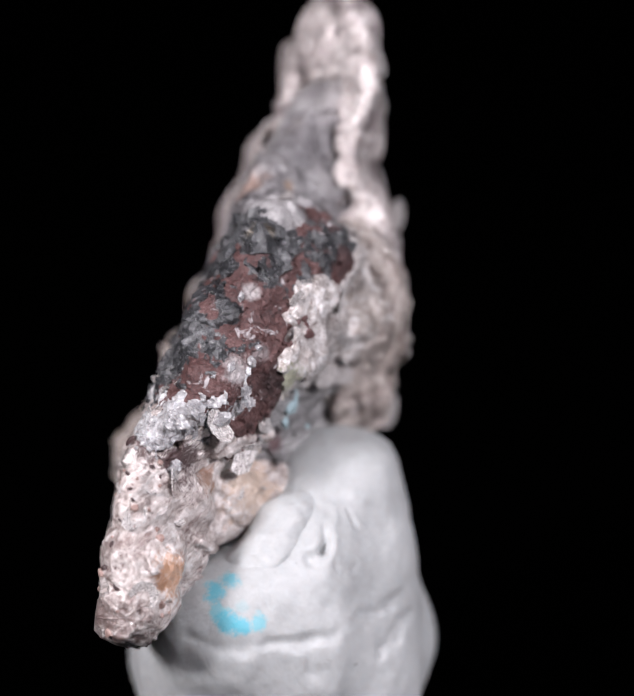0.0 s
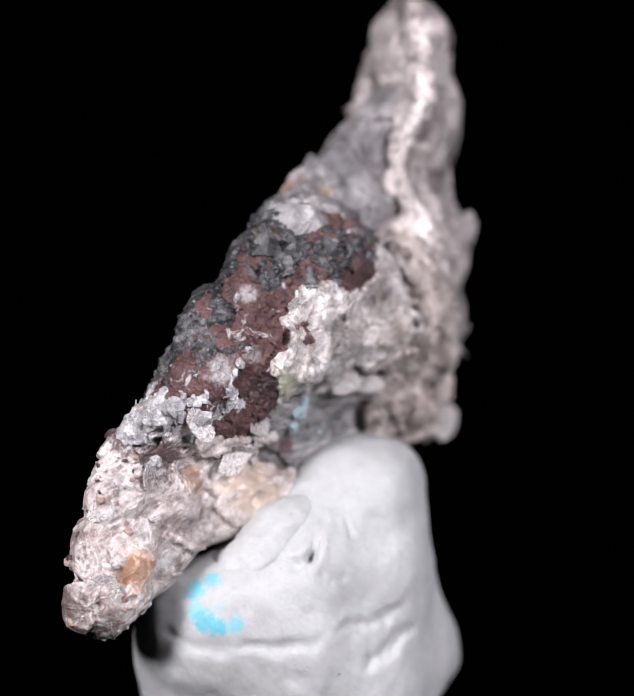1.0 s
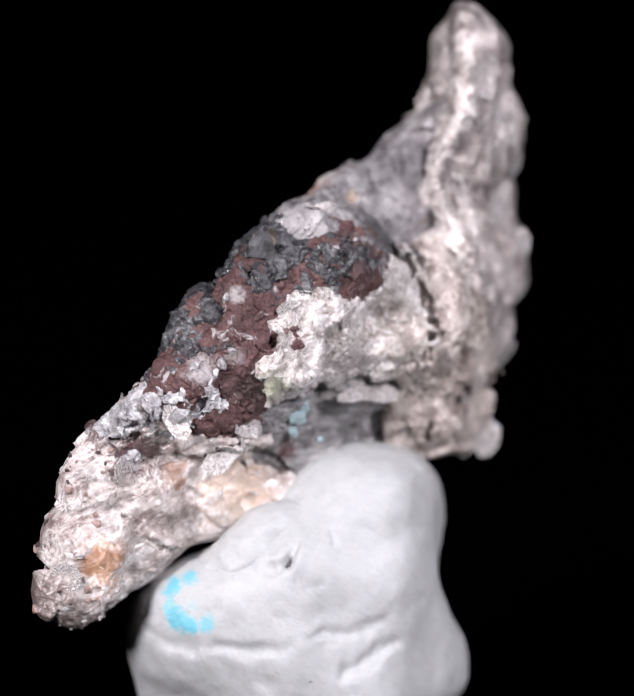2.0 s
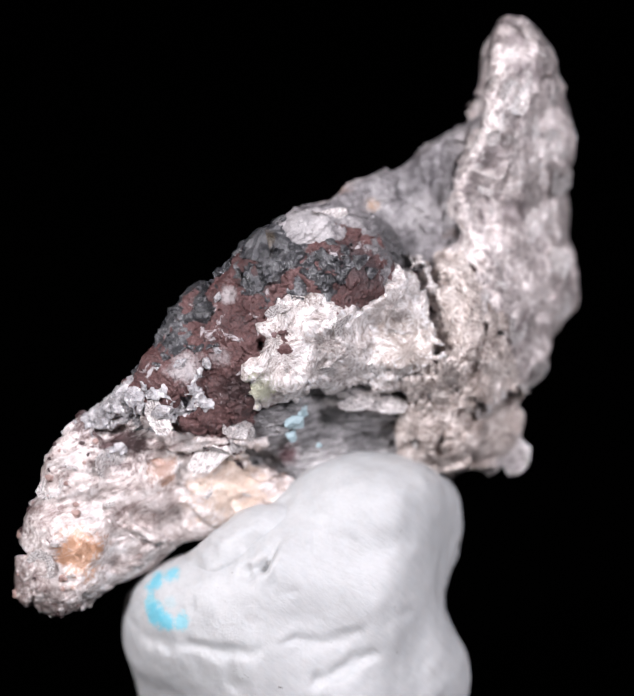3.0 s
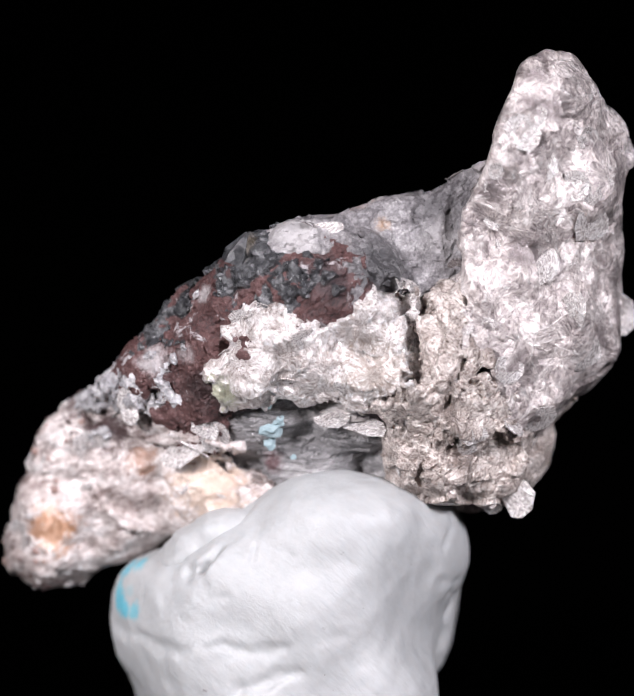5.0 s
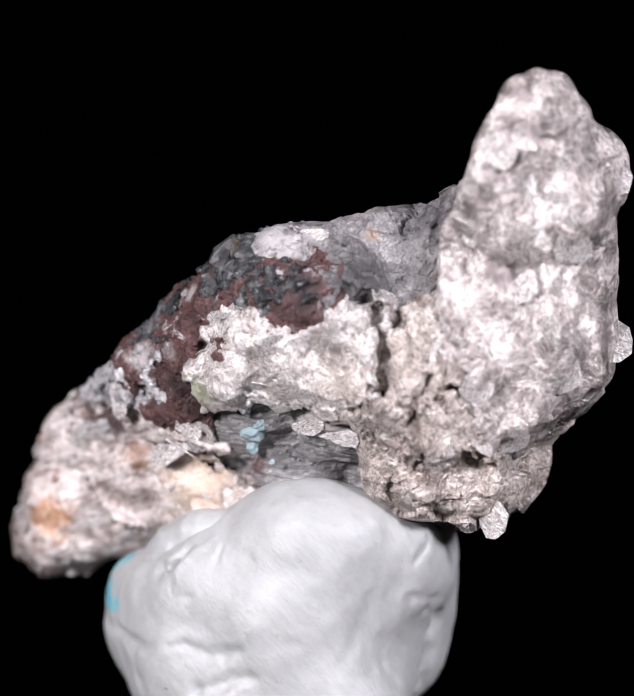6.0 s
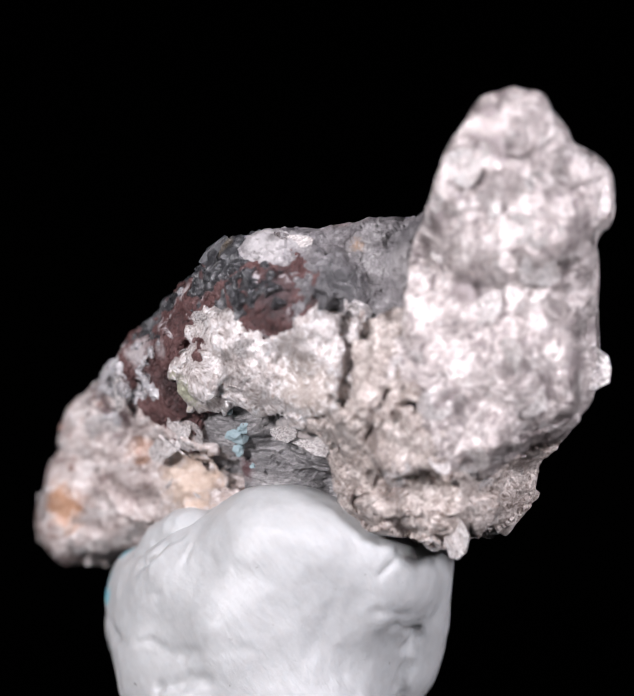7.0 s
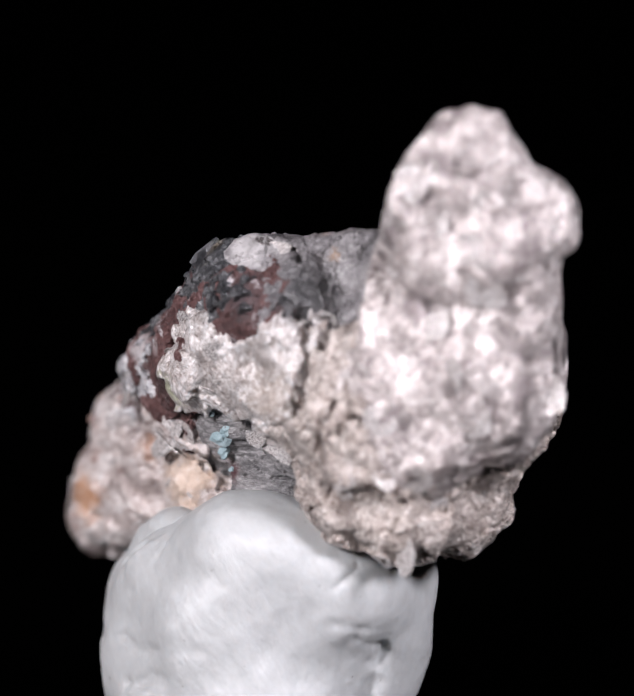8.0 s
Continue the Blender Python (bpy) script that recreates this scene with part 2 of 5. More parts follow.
RED = mineral("maroon_oxide", [(0.03, 0.02, 0.02), (0.075, 0.032, 0.031), (0.125, 0.058, 0.054), (0.24, 0.16, 0.16)],
              flecks=(0.48, 0.45, 0.46), rough=0.55, spec=0.5, bump=0.7, fleck_cut=0.6, fleck_size=0.9, sparkle=1.7, glitter=0.35, glint=3.0,
              patches=[((1.2, -4.4, 27.6), 1.2, (0.5, 0.47, 0.47), 0.8), ((7, 4, 33), 1.8, (0.04, 0.034, 0.038), 0.7), ((3.2, -2.2, 26.2), 1.6, (0.025, 0.012, 0.012), 0.8),
                       ((3.8, -0.6, 32.6), 1.2, (0.03, 0.026, 0.028), 0.7), ((2.4, -2.6, 28.2), 0.9, (0.45, 0.42, 0.42), 0.7), ((2.2, -1.6, 31.6), 0.7, (0.5, 0.47, 0.47), 0.7)])
CREST = mineral("black_ore", [(0.012, 0.012, 0.014), (0.035, 0.036, 0.04), (0.09, 0.092, 0.098), (0.26, 0.26, 0.265)],
                patches=[((2.7, 0.3, 34.6), 1.2, (0.2, 0.15, 0.09), 0.6)], rough=0.3, spec=0.9, glitter=0.8, bump=0.6, metal=0.25)
SHELF = mineral("grey_schist", [(0.04, 0.038, 0.042), (0.14, 0.13, 0.136), (0.3, 0.285, 0.29), (0.62, 0.6, 0.6)],
                patches=[((4.2, 9.0, 35), 0.8, (0.36, 0.2, 0.09), 0.8), ((4.4, 3.4, 35.2), 2.2, (0.5, 0.48, 0.48), 0.75),
                         ((1.4, 8.0, 36.0), 2.2, (0.36, 0.2, 0.14), 0.6), ((8.6, 14.0, 40.0), 3.0, (0.5, 0.46, 0.46), 0.6),
                         ((7.0, 7.6, 33.2), 2.8, (0.035, 0.035, 0.037), 0.85), ((5.0, 12.0, 35.5), 2.2, (0.09, 0.085, 0.09), 0.7), ((7.4, 11.5, 35.0), 1.6, (0.4, 0.38, 0.38), 0.6)],
                rough=0.38, spec=0.6, glitter=0.5, bump=0.5, coat=0.2)
LIMB = mica("fibrous_mica", [(0.22, 0.155, 0.145), (0.5, 0.425, 0.4), (0.7, 0.635, 0.61), (0.9, 0.855, 0.84)], size=2.8, windows=0.25, edges=0.3, along=(0.5, 0.78, 0.37),
            patches=[((-2.6, -9.6, 16.7), 1.7, (0.6, 0.3, 0.15), 0.75), ((2.0, -1.5, 19.8), 2.8, (0.76, 0.58, 0.44), 0.6),
                     ((-2.0, -6.3, 22.6), 2.0, (0.07, 0.032, 0.034), 0.9), ((-3.8, -7.4, 24.4), 1.9, (0.1, 0.055, 0.055), 0.85),
                     ((-0.3, -4.7, 20.9), 1.1, (0.36, 0.19, 0.12), 0.75), ((-6.2, -10.8, 14.5), 2.4, (0.2, 0.13, 0.12), 0.7),
                     ((-5.6, -9.6, 18.5), 1.5, (0.2, 0.13, 0.12), 0.6)],
            flecks=(0.1, 0.05, 0.05), fleck_cut=0.65)
CORE = mineral("dark_fibrous_schist", [(0.04, 0.04, 0.041), (0.13, 0.126, 0.128), (0.3, 0.29, 0.29), (0.62, 0.6, 0.6)],
               patches=[((3.6, 2.0, 21.2), 0.9, (0.07, 0.02, 0.025), 0.9), ((7.6, 5.6, 24.8), 2.0, (0.5, 0.45, 0.43), 0.75), ((5.8, 3.9, 24.6), 1.4, (0.45, 0.42, 0.4), 0.7)],
               rough=0.36, spec=0.6, glitter=0.4, bump=0.6, stretch=(0.2, 1.5, 1.5), along=(0.45, 0.88, 0.15), coat=0.5)
CRYSTAL = mineral("white_crystal", [(0.1, 0.095, 0.1), (0.34, 0.33, 0.34), (0.55, 0.54, 0.55), (0.75, 0.75, 0.76)],
                  rough=0.2, spec=0.9, glitter=0.8, bump=0.4, glow=0.2)
SHEET = mica("thin_mica_sheet", [(0.38, 0.33, 0.315), (0.6, 0.55, 0.53), (0.78, 0.735, 0.715), (0.93, 0.905, 0.895)], size=1.6, windows=0.2, edges=0.6, clear=0.25, coat=1.0, tilt=0.2, bump=0.5, rough=0.28, sheen=0.1, spark=0.15)
SMOKY = mica("smoky_mica_sheet", [(0.15, 0.125, 0.125), (0.3, 0.265, 0.26), (0.45, 0.41, 0.4), (0.65, 0.61, 0.6)], size=1.6, windows=0.2, clear=0.1, coat=1.0, tilt=0.15, bump=0.4, rough=0.25, spark=0.15)
PUTTY = mineral("white_putty", [(0.41, 0.42, 0.42), (0.47, 0.482, 0.482), (0.52, 0.53, 0.53)], rough=0.4, spec=0.45, sparkle=0.4, patch_edge=2.2, bump=0.3, glow=0.2, ridges=0.1, stretch=(0.3, 1.4, 1.4), along=(0.35, 0.6, -0.7),
                flecks=(0.12, 0.11, 0.1), fleck_size=2.2, fleck_cut=0.69,
                patches=[((0.7, -5.2, 14.8), 0.75, (0.14, 0.48, 0.58), 0.85), ((-0.1, -5.7, 14.4), 0.85, (0.12, 0.47, 0.58), 0.9), ((0.0, -6.3, 13.4), 0.7, (0.2, 0.52, 0.6), 0.8),
                         ((0.6, -6.6, 12.8), 0.8, (0.12, 0.47, 0.58), 0.9), ((1.4, -6.6, 12.6), 0.7, (0.12, 0.47, 0.58), 0.9), ((2.4, -6.3, 12.7), 0.7, (0.18, 0.5, 0.58), 0.85),
                         ((1.4, -6.2, 13.6), 0.5, (0.3, 0.5, 0.54), 0.4), ((5.6, -3.4, 15.6), 0.45, (0.3, 0.29, 0.27), 0.6)])
PALE_BLUE = mineral("pale_blue_mineral", [(0.2, 0.3, 0.33), (0.33, 0.44, 0.47), (0.5, 0.58, 0.6)], rough=0.5, bump=0.4)
BLACK = mineral("black_velvet", [(0.0002, 0.0002, 0.0002), (0.0003, 0.0003, 0.0003)], rough=0.9, spec=0.0, bump=0.1, grain=0.05)

# ---- implicit modelling: unions of cut blocks, in millimetres ----
CUTS = [Vector((x, y, z)).normalized() for x in (-1, 0, 1) for y in (-1, 0, 1) for z in (-1, 0, 1) if x or y or z]
BLOCKS = {}
SKINS = {}


def block(name, x, y, z, reach):
    """A convex block round (x, y, z): how far it reaches along each of the 26 cutting directions."""
    BLOCKS.setdefault(name, []).append(((x, y, z), reach))


block("mica_wing", 9.4, 16.0, 25.6, (2.5, 2.3, 1.9, 1.8, 2.4, 2.3, 2.8, 2.6, 2.5, 2.5, 2.8, 2.1, 2.1, 2.1, 2.6, 2.6, 2.4, 2.7, 2.7, 2.3, 2.3, 2.1, 2.2, 2.1, 2.4, 2.4))
block("mica_wing", 5.4, 17.1, 29.9, (2.6, 2.2, 2.4, 2.5, 2.7, 2.8, 2.5, 2.0, 2.6, 2.3, 2.4, 2.5, 2.8, 2.6, 2.5, 2.1, 2.4, 2.4, 2.5, 2.3, 2.5, 2.1, 2.2, 2.3, 2.1, 2.3))
block("mica_wing", 6.0, 21.3, 39.0, (3.1, 3.3, 2.9, 3.0, 1.8, 2.3, 3.1, 2.5, 2.4, 2.8, 3.3, 2.8, 2.8, 2.8, 2.9, 2.4, 2.6, 1.9, 2.3, 2.4, 2.6, 2.7, 3.0, 2.9, 2.5, 2.7))
block("mica_wing", 6.5, 14.4, 26.7, (2.7, 2.4, 1.9, 2.5, 2.5, 2.5, 1.8, 2.4, 2.5, 2.6, 2.4, 1.9, 2.6, 2.5, 2.2, 2.7, 2.5, 2.8, 2.6, 2.3, 2.7, 2.2, 2.0, 2.0, 2.3, 2.4))
block("mica_wing", 7.5, 20.0, 27.1, (2.5, 2.7, 2.4, 2.6, 3.3, 2.3, 3.2, 3.4, 2.4, 2.5, 2.7, 2.2, 2.3, 2.0, 2.1, 2.6, 2.2, 2.7, 2.6, 2.2, 2.4, 3.0, 2.5, 2.0, 2.4, 2.6))
block("mica_wing", 8.2, 16.3, 36.2, (2.1, 2.3, 2.5, 2.4, 2.5, 2.3, 2.5, 2.7, 2.5, 2.3, 3.0, 2.9, 2.1, 2.3, 1.9, 2.1, 2.4, 2.3, 2.4, 2.3, 2.4, 2.3, 2.2, 2.5, 2.7, 2.6))
block("mica_wing", 8.1, 19.6, 37.5, (2.7, 3.1, 2.9, 2.5, 2.9, 2.5, 2.5, 2.3, 1.8, 2.1, 2.1, 2.6, 2.2, 2.5, 2.6, 3.0, 2.4, 2.6, 2.7, 2.6, 2.8, 2.4, 3.0, 2.6, 2.5, 2.6))
block("mica_wing", 9.7, 14.5, 28.6, (2.5, 2.2, 1.9, 2.0, 2.3, 2.3, 2.1, 2.3, 2.3, 2.5, 2.0, 2.3, 2.3, 2.2, 2.0, 2.1, 2.3, 2.4, 2.2, 2.5, 2.2, 1.7, 2.3, 2.1, 2.2, 2.5))
block("mica_wing", 2.6, 19.6, 29.6, (2.6, 2.9, 2.8, 2.6, 2.2, 2.5, 2.9, 2.3, 2.7, 2.3, 2.7, 3.0, 3.1, 2.9, 3.4, 2.4, 3.0, 2.6, 2.0, 2.5, 3.1, 2.3, 2.3, 3.5, 2.6, 2.7))
block("mica_wing", 7.9, 18.5, 42.0, (2.8, 2.0, 2.5, 3.0, 2.7, 2.6, 2.5, 2.8, 2.6, 2.7, 2.6, 3.4, 2.5, 3.1, 2.6, 2.8, 2.9, 2.5, 2.4, 3.2, 2.8, 2.4, 2.8, 2.8, 2.3, 2.3))
block("mica_wing", 7.3, 21.2, 33.8, (2.3, 1.8, 2.4, 2.6, 2.4, 2.9, 2.6, 2.4, 2.7, 2.4, 1.9, 2.1, 2.5, 2.6, 2.2, 1.6, 2.5, 2.8, 2.3, 2.3, 3.1, 2.3, 2.6, 2.6, 1.7, 2.7))
block("mica_wing", 8.4, 14.8, 32.1, (2.4, 2.2, 2.1, 2.7, 2.6, 2.4, 2.3, 2.4, 2.4, 2.1, 2.7, 2.8, 2.2, 2.3, 2.1, 2.0, 2.1, 2.6, 2.5, 2.5, 2.4, 2.4, 2.4, 2.4, 2.5, 2.6))
block("mica_wing", 6.3, 20.9, 30.0, (2.6, 2.1, 2.3, 3.2, 2.3, 2.8, 3.1, 2.3, 2.6, 2.2, 1.9, 2.5, 2.8, 2.2, 2.6, 1.9, 2.3, 2.1, 2.2, 2.5, 2.3, 3.0, 2.6, 2.8, 2.6, 2.6))
block("mica_wing", 7.9, 18.0, 33.3, (2.4, 2.7, 2.5, 2.4, 2.4, 2.4, 2.5, 1.9, 2.3, 2.1, 2.0, 1.9, 2.3, 2.2, 2.4, 1.9, 2.2, 2.3, 2.4, 2.3, 2.3, 2.4, 2.9, 2.6, 2.5, 2.7))
block("mica_wing", 4.4, 19.5, 34.0, (3.0, 2.6, 2.4, 2.8, 2.3, 2.2, 2.8, 2.5, 2.5, 2.7, 2.3, 3.1, 2.3, 3.0, 2.9, 2.7, 3.0, 2.3, 2.5, 2.9, 2.3, 1.9, 2.6, 2.4, 2.2, 2.8))
block("mica_wing", 9.2, 17.9, 29.6, (2.5, 2.3, 2.1, 2.4, 2.0, 2.1, 1.8, 2.1, 2.6, 2.2, 1.9, 2.3, 2.5, 2.3, 2.4, 2.8, 2.9, 2.3, 2.4, 2.6, 2.6, 2.2, 2.5, 2.7, 2.2, 2.6))
block("mica_wing", 9.3, 15.8, 39.9, (3.6, 1.6, 2.6, 3.0, 0.9, 3.5, 1.8, 1.5, 3.9, 4.2, 2.0, 2.9, 3.9, 4.7, 2.9, 2.2, 4.9, 3.2, 1.7, 2.1, 2.8, 1.0, 3.3, 3.0, 1.6, 4.0))

block("mica_foot", 1.2, 15.0, 19.1, (2.9, 2.8, 2.7, 2.5, 2.4, 2.2, 2.9, 3.1, 2.8, 3.1, 2.6, 3.0, 2.1, 2.7, 2.3, 3.1, 2.9, 2.8, 2.6, 2.9, 2.5, 2.7, 2.7, 2.8, 2.8, 2.7))
block("mica_foot", 4.4, 13.6, 23.9, (2.8, 2.6, 2.8, 3.0, 3.1, 2.7, 2.8, 2.7, 2.3, 2.5, 3.4, 3.6, 2.4, 2.7, 2.4, 2.6, 2.8, 2.6, 3.2, 3.4, 2.3, 2.5, 2.7, 2.5, 2.9, 3.0))
block("mica_foot", 1.2, 18.8, 24.8, (2.7, 2.9, 2.7, 3.1, 2.7, 2.6, 2.6, 2.4, 2.5, 2.8, 2.2, 2.1, 3.0, 2.9, 1.8, 2.5, 3.0, 2.9, 2.6, 2.3, 2.7, 2.1, 3.0, 2.4, 3.0, 3.2))
block("mica_foot", 8.4, 14.3, 21.6, (2.4, 2.3, 2.6, 2.5, 2.3, 2.7, 3.0, 2.6, 3.0, 3.1, 2.3, 2.3, 3.1, 2.8, 3.1, 2.8, 3.3, 3.2, 3.1, 2.9, 3.1, 2.5, 2.8, 2.8, 2.4, 3.0))
block("mica_foot", 4.6, 16.9, 20.9, (2.6, 2.6, 2.9, 2.6, 3.1, 2.9, 2.6, 2.9, 2.8, 2.8, 2.2, 2.3, 3.0, 2.4, 2.2, 2.3, 2.4, 2.9, 2.5, 2.6, 3.2, 2.9, 2.8, 2.6, 2.8, 2.7))
block("mica_foot", 5.2, 13.0, 19.7, (2.6, 2.4, 2.6, 2.7, 2.7, 2.7, 2.8, 2.4, 2.6, 2.5, 2.8, 2.7, 2.1, 2.4, 2.7, 2.6, 2.4, 2.7, 2.7, 2.3, 2.6, 2.9, 2.2, 3.1, 3.0, 2.2))
block("mica_foot", -0.6, 15.3, 22.4, (3.0, 3.0, 3.2, 2.9, 2.6, 2.4, 3.3, 3.2, 2.6, 2.9, 2.6, 3.5, 2.4, 3.0, 3.2, 3.0, 2.7, 2.8, 2.9, 3.1, 2.3, 2.7, 2.7, 3.1, 3.0, 2.5))
block("mica_foot", 1.8, 16.0, 26.4, (3.2, 3.5, 2.5, 2.7, 3.2, 2.5, 2.3, 2.4, 3.1, 3.0, 3.0, 1.5, 2.5, 2.6, 2.1, 2.7, 3.0, 2.2, 2.5, 2.4, 2.6, 3.0, 2.6, 2.4, 2.9, 3.1))
block("mica_foot", 5.4, 18.4, 24.9, (2.5, 2.5, 2.7, 2.5, 2.1, 2.8, 2.6, 3.1, 3.1, 2.5, 2.7, 3.0, 2.5, 2.9, 2.3, 3.0, 2.8, 3.2, 3.3, 2.6, 3.0, 3.0, 2.0, 2.5, 3.0, 2.7))
block("mica_foot", -3.0, 14.4, 17.9, (3.8, 3.4, 2.4, 3.9, 3.3, 2.2, 3.2, 2.5, 2.6, 2.8, 2.0, 2.8, 2.7, 3.0, 2.1, 2.7, 3.1, 2.8, 3.0, 3.1, 2.7, 2.7, 2.7, 2.7, 2.9, 3.0))
block("mica_foot", 9.3, 11.6, 25.0, (2.8, 3.5, 3.0, 2.6, 3.5, 2.9, 2.6, 2.5, 2.4, 2.7, 3.1, 2.2, 2.6, 2.5, 2.5, 2.3, 2.4, 2.5, 2.4, 2.8, 2.7, 2.5, 3.2, 3.1, 3.1, 3.0))
block("mica_foot", 7.8, 10.2, 21.7, (2.9, 2.1, 3.2, 2.9, 2.6, 3.5, 2.5, 2.6, 2.8, 2.8, 2.6, 3.3, 2.7, 3.0, 2.9, 2.2, 2.5, 2.5, 2.3, 3.0, 3.0, 3.1, 2.5, 3.2, 3.1, 2.5))

block("mica_wedge", 9.7, 10.8, 28.1, (1.8, 2.5, 2.8, 2.1, 2.1, 2.0, 2.2, 1.9, 1.6, 2.6, 2.6, 2.8, 1.9, 1.7, 1.7, 2.1, 2.2, 2.6, 2.2, 2.0, 2.1, 1.7, 1.9, 1.8, 2.5, 2.4))
block("mica_wedge", 7.7, 8.8, 26.0, (1.2, 1.6, 1.9, 2.4, 3.4, 2.7, 2.9, 3.8, 3.2, 1.9, 2.2, 1.6, 1.5, 1.1, 1.4, 2.3, 1.9, 2.3, 2.4, 2.4, 2.2, 2.8, 2.1, 1.8, 2.1, 1.8))
block("mica_wedge", 7.3, 12.7, 29.0, (2.4, 1.7, 1.4, 2.3, 1.8, 1.8, 2.1, 2.7, 2.3, 2.3, 2.4, 1.6, 2.1, 2.3, 1.4, 2.0, 2.2, 2.0, 1.7, 1.4, 1.9, 2.1, 2.0, 1.6, 1.8, 2.1))
block("mica_wedge", 9.0, 11.4, 30.3, (2.5, 2.3, 1.6, 1.9, 1.7, 1.9, 1.4, 2.0, 2.2, 2.3, 2.6, 1.9, 1.4, 1.6, 2.0, 2.2, 2.2, 2.1, 2.2, 1.7, 1.8, 1.9, 1.5, 2.3, 2.1, 2.1))

block("mica_lobe", 7.2, 7.1, 30.6, (2.3, 2.5, 2.1, 1.9, 2.1, 1.9, 2.0, 1.7, 1.8, 2.2, 2.8, 2.2, 1.7, 1.9, 2.1, 2.9, 2.5, 1.9, 2.3, 1.9, 1.7, 1.8, 1.9, 2.2, 2.8, 2.6))
block("mica_lobe", 4.9, 2.3, 30.1, (2.2, 2.4, 2.3, 2.2, 2.4, 1.8, 1.9, 2.0, 2.0, 1.8, 2.5, 2.4, 1.7, 1.6, 1.9, 2.6, 2.2, 2.2, 2.1, 1.9, 1.9, 2.6, 2.3, 2.2, 2.8, 2.8))
block("mica_lobe", 7.2, 6.1, 27.4, (1.9, 1.8, 2.0, 1.8, 1.8, 1.9, 2.1, 2.0, 2.0, 2.0, 2.1, 2.3, 1.7, 1.8, 1.9, 1.7, 1.8, 1.9, 1.9, 1.8, 2.2, 2.1, 1.7, 2.1, 1.8, 1.8))
block("mica_lobe", 4.5, 6.6, 28.5, (1.8, 1.8, 2.2, 2.1, 2.4, 1.9, 2.7, 2.5, 1.6, 1.9, 2.0, 2.5, 1.9, 2.3, 2.6, 2.1, 1.8, 1.8, 2.0, 2.5, 1.9, 1.8, 2.0, 2.2, 2.1, 1.9))
block("mica_lobe", 8.5, 8.4, 28.1, (1.7, 1.6, 1.8, 1.6, 1.8, 2.2, 1.7, 1.9, 2.5, 1.9, 1.8, 1.8, 1.6, 2.3, 2.1, 1.8, 2.4, 2.1, 1.8, 1.5, 2.3, 2.0, 1.6, 2.0, 1.6, 1.7))
block("mica_lobe", 4.2, 0.4, 27.6, (2.6, 2.3, 2.0, 2.2, 2.0, 2.3, 1.8, 2.4, 2.5, 2.6, 2.4, 2.4, 2.3, 2.5, 2.4, 2.0, 1.9, 1.9, 1.7, 2.2, 2.2, 2.1, 2.4, 2.4, 2.0, 2.0))
block("mica_lobe", 2.4, 4.3, 29.1, (2.0, 2.0, 1.9, 2.1, 2.6, 1.9, 2.6, 3.0, 2.3, 2.2, 2.7, 2.2, 1.6, 1.6, 2.1, 2.3, 1.9, 2.3, 1.9, 1.9, 2.0, 2.2, 2.3, 1.9, 1.8, 2.2))
block("mica_lobe", 6.6, 9.8, 27.4, (2.3, 2.3, 2.0, 1.9, 2.3, 1.6, 2.2, 2.1, 1.4, 1.9, 1.9, 2.2, 1.1, 1.8, 2.1, 2.0, 1.4, 1.5, 1.5, 1.7, 2.1, 1.9, 1.7, 2.1, 1.8, 1.8))
block("mica_lobe", 5.7, 3.4, 27.8, (2.3, 2.1, 1.7, 2.3, 2.0, 1.8, 1.8, 2.0, 2.0, 2.5, 2.2, 1.6, 2.1, 2.3, 1.8, 1.7, 2.4, 2.0, 1.9, 2.0, 2.0, 1.8, 2.7, 1.9, 1.8, 2.6))

block("red_band", 1.0, 1.5, 29.7, (1.8, 1.7, 1.8, 1.7, 1.8, 2.0, 1.7, 1.5, 1.9, 1.8, 1.7, 1.3, 1.9, 2.0, 1.5, 1.6, 2.0, 2.0, 1.8, 1.3, 1.9, 1.5, 2.0, 1.5, 1.9, 2.1))
block("red_band", 1.6, -1.9, 25.3, (2.0, 1.7, 1.7, 2.3, 2.1, 1.6, 1.9, 1.8, 1.2, 2.1, 1.6, 1.9, 1.8, 1.8, 1.3, 1.7, 1.7, 1.7, 1.3, 1.8, 1.6, 1.8, 2.0, 1.7, 1.9, 2.0))
block("red_band", -0.2, -4.2, 27.2, (1.8, 1.6, 1.4, 2.5, 2.4, 1.2, 2.5, 2.3, 1.3, 1.6, 1.4, 1.1, 1.2, 1.5, 1.7, 1.8, 1.6, 1.4, 1.4, 1.4, 1.6, 2.1, 1.8, 1.6, 2.1, 2.0))
block("red_band", 3.0, 0.2, 30.9, (1.6, 1.6, 1.5, 1.7, 1.1, 1.4, 1.6, 1.7, 1.6, 1.8, 1.9, 1.6, 1.7, 2.2, 1.7, 2.1, 2.6, 1.8, 1.5, 1.4, 1.6, 1.5, 2.5, 1.1, 2.1, 2.9))
block("red_band", 2.1, -1.5, 28.5, (2.0, 2.0, 2.0, 1.7, 1.8, 1.7, 1.7, 1.8, 1.7, 1.9, 2.0, 1.7, 1.7, 1.9, 2.0, 2.1, 1.7, 1.9, 1.6, 1.8, 1.7, 2.1, 1.9, 1.7, 2.1, 1.9))
block("red_band", -0.2, 3.4, 29.4, (1.4, 1.7, 1.8, 1.5, 1.2, 1.1, 2.1, 2.2, 1.5, 1.6, 1.6, 1.8, 1.3, 2.0, 2.0, 2.3, 1.5, 1.7, 1.5, 1.8, 1.5, 1.5, 1.7, 1.4, 1.3, 1.3))
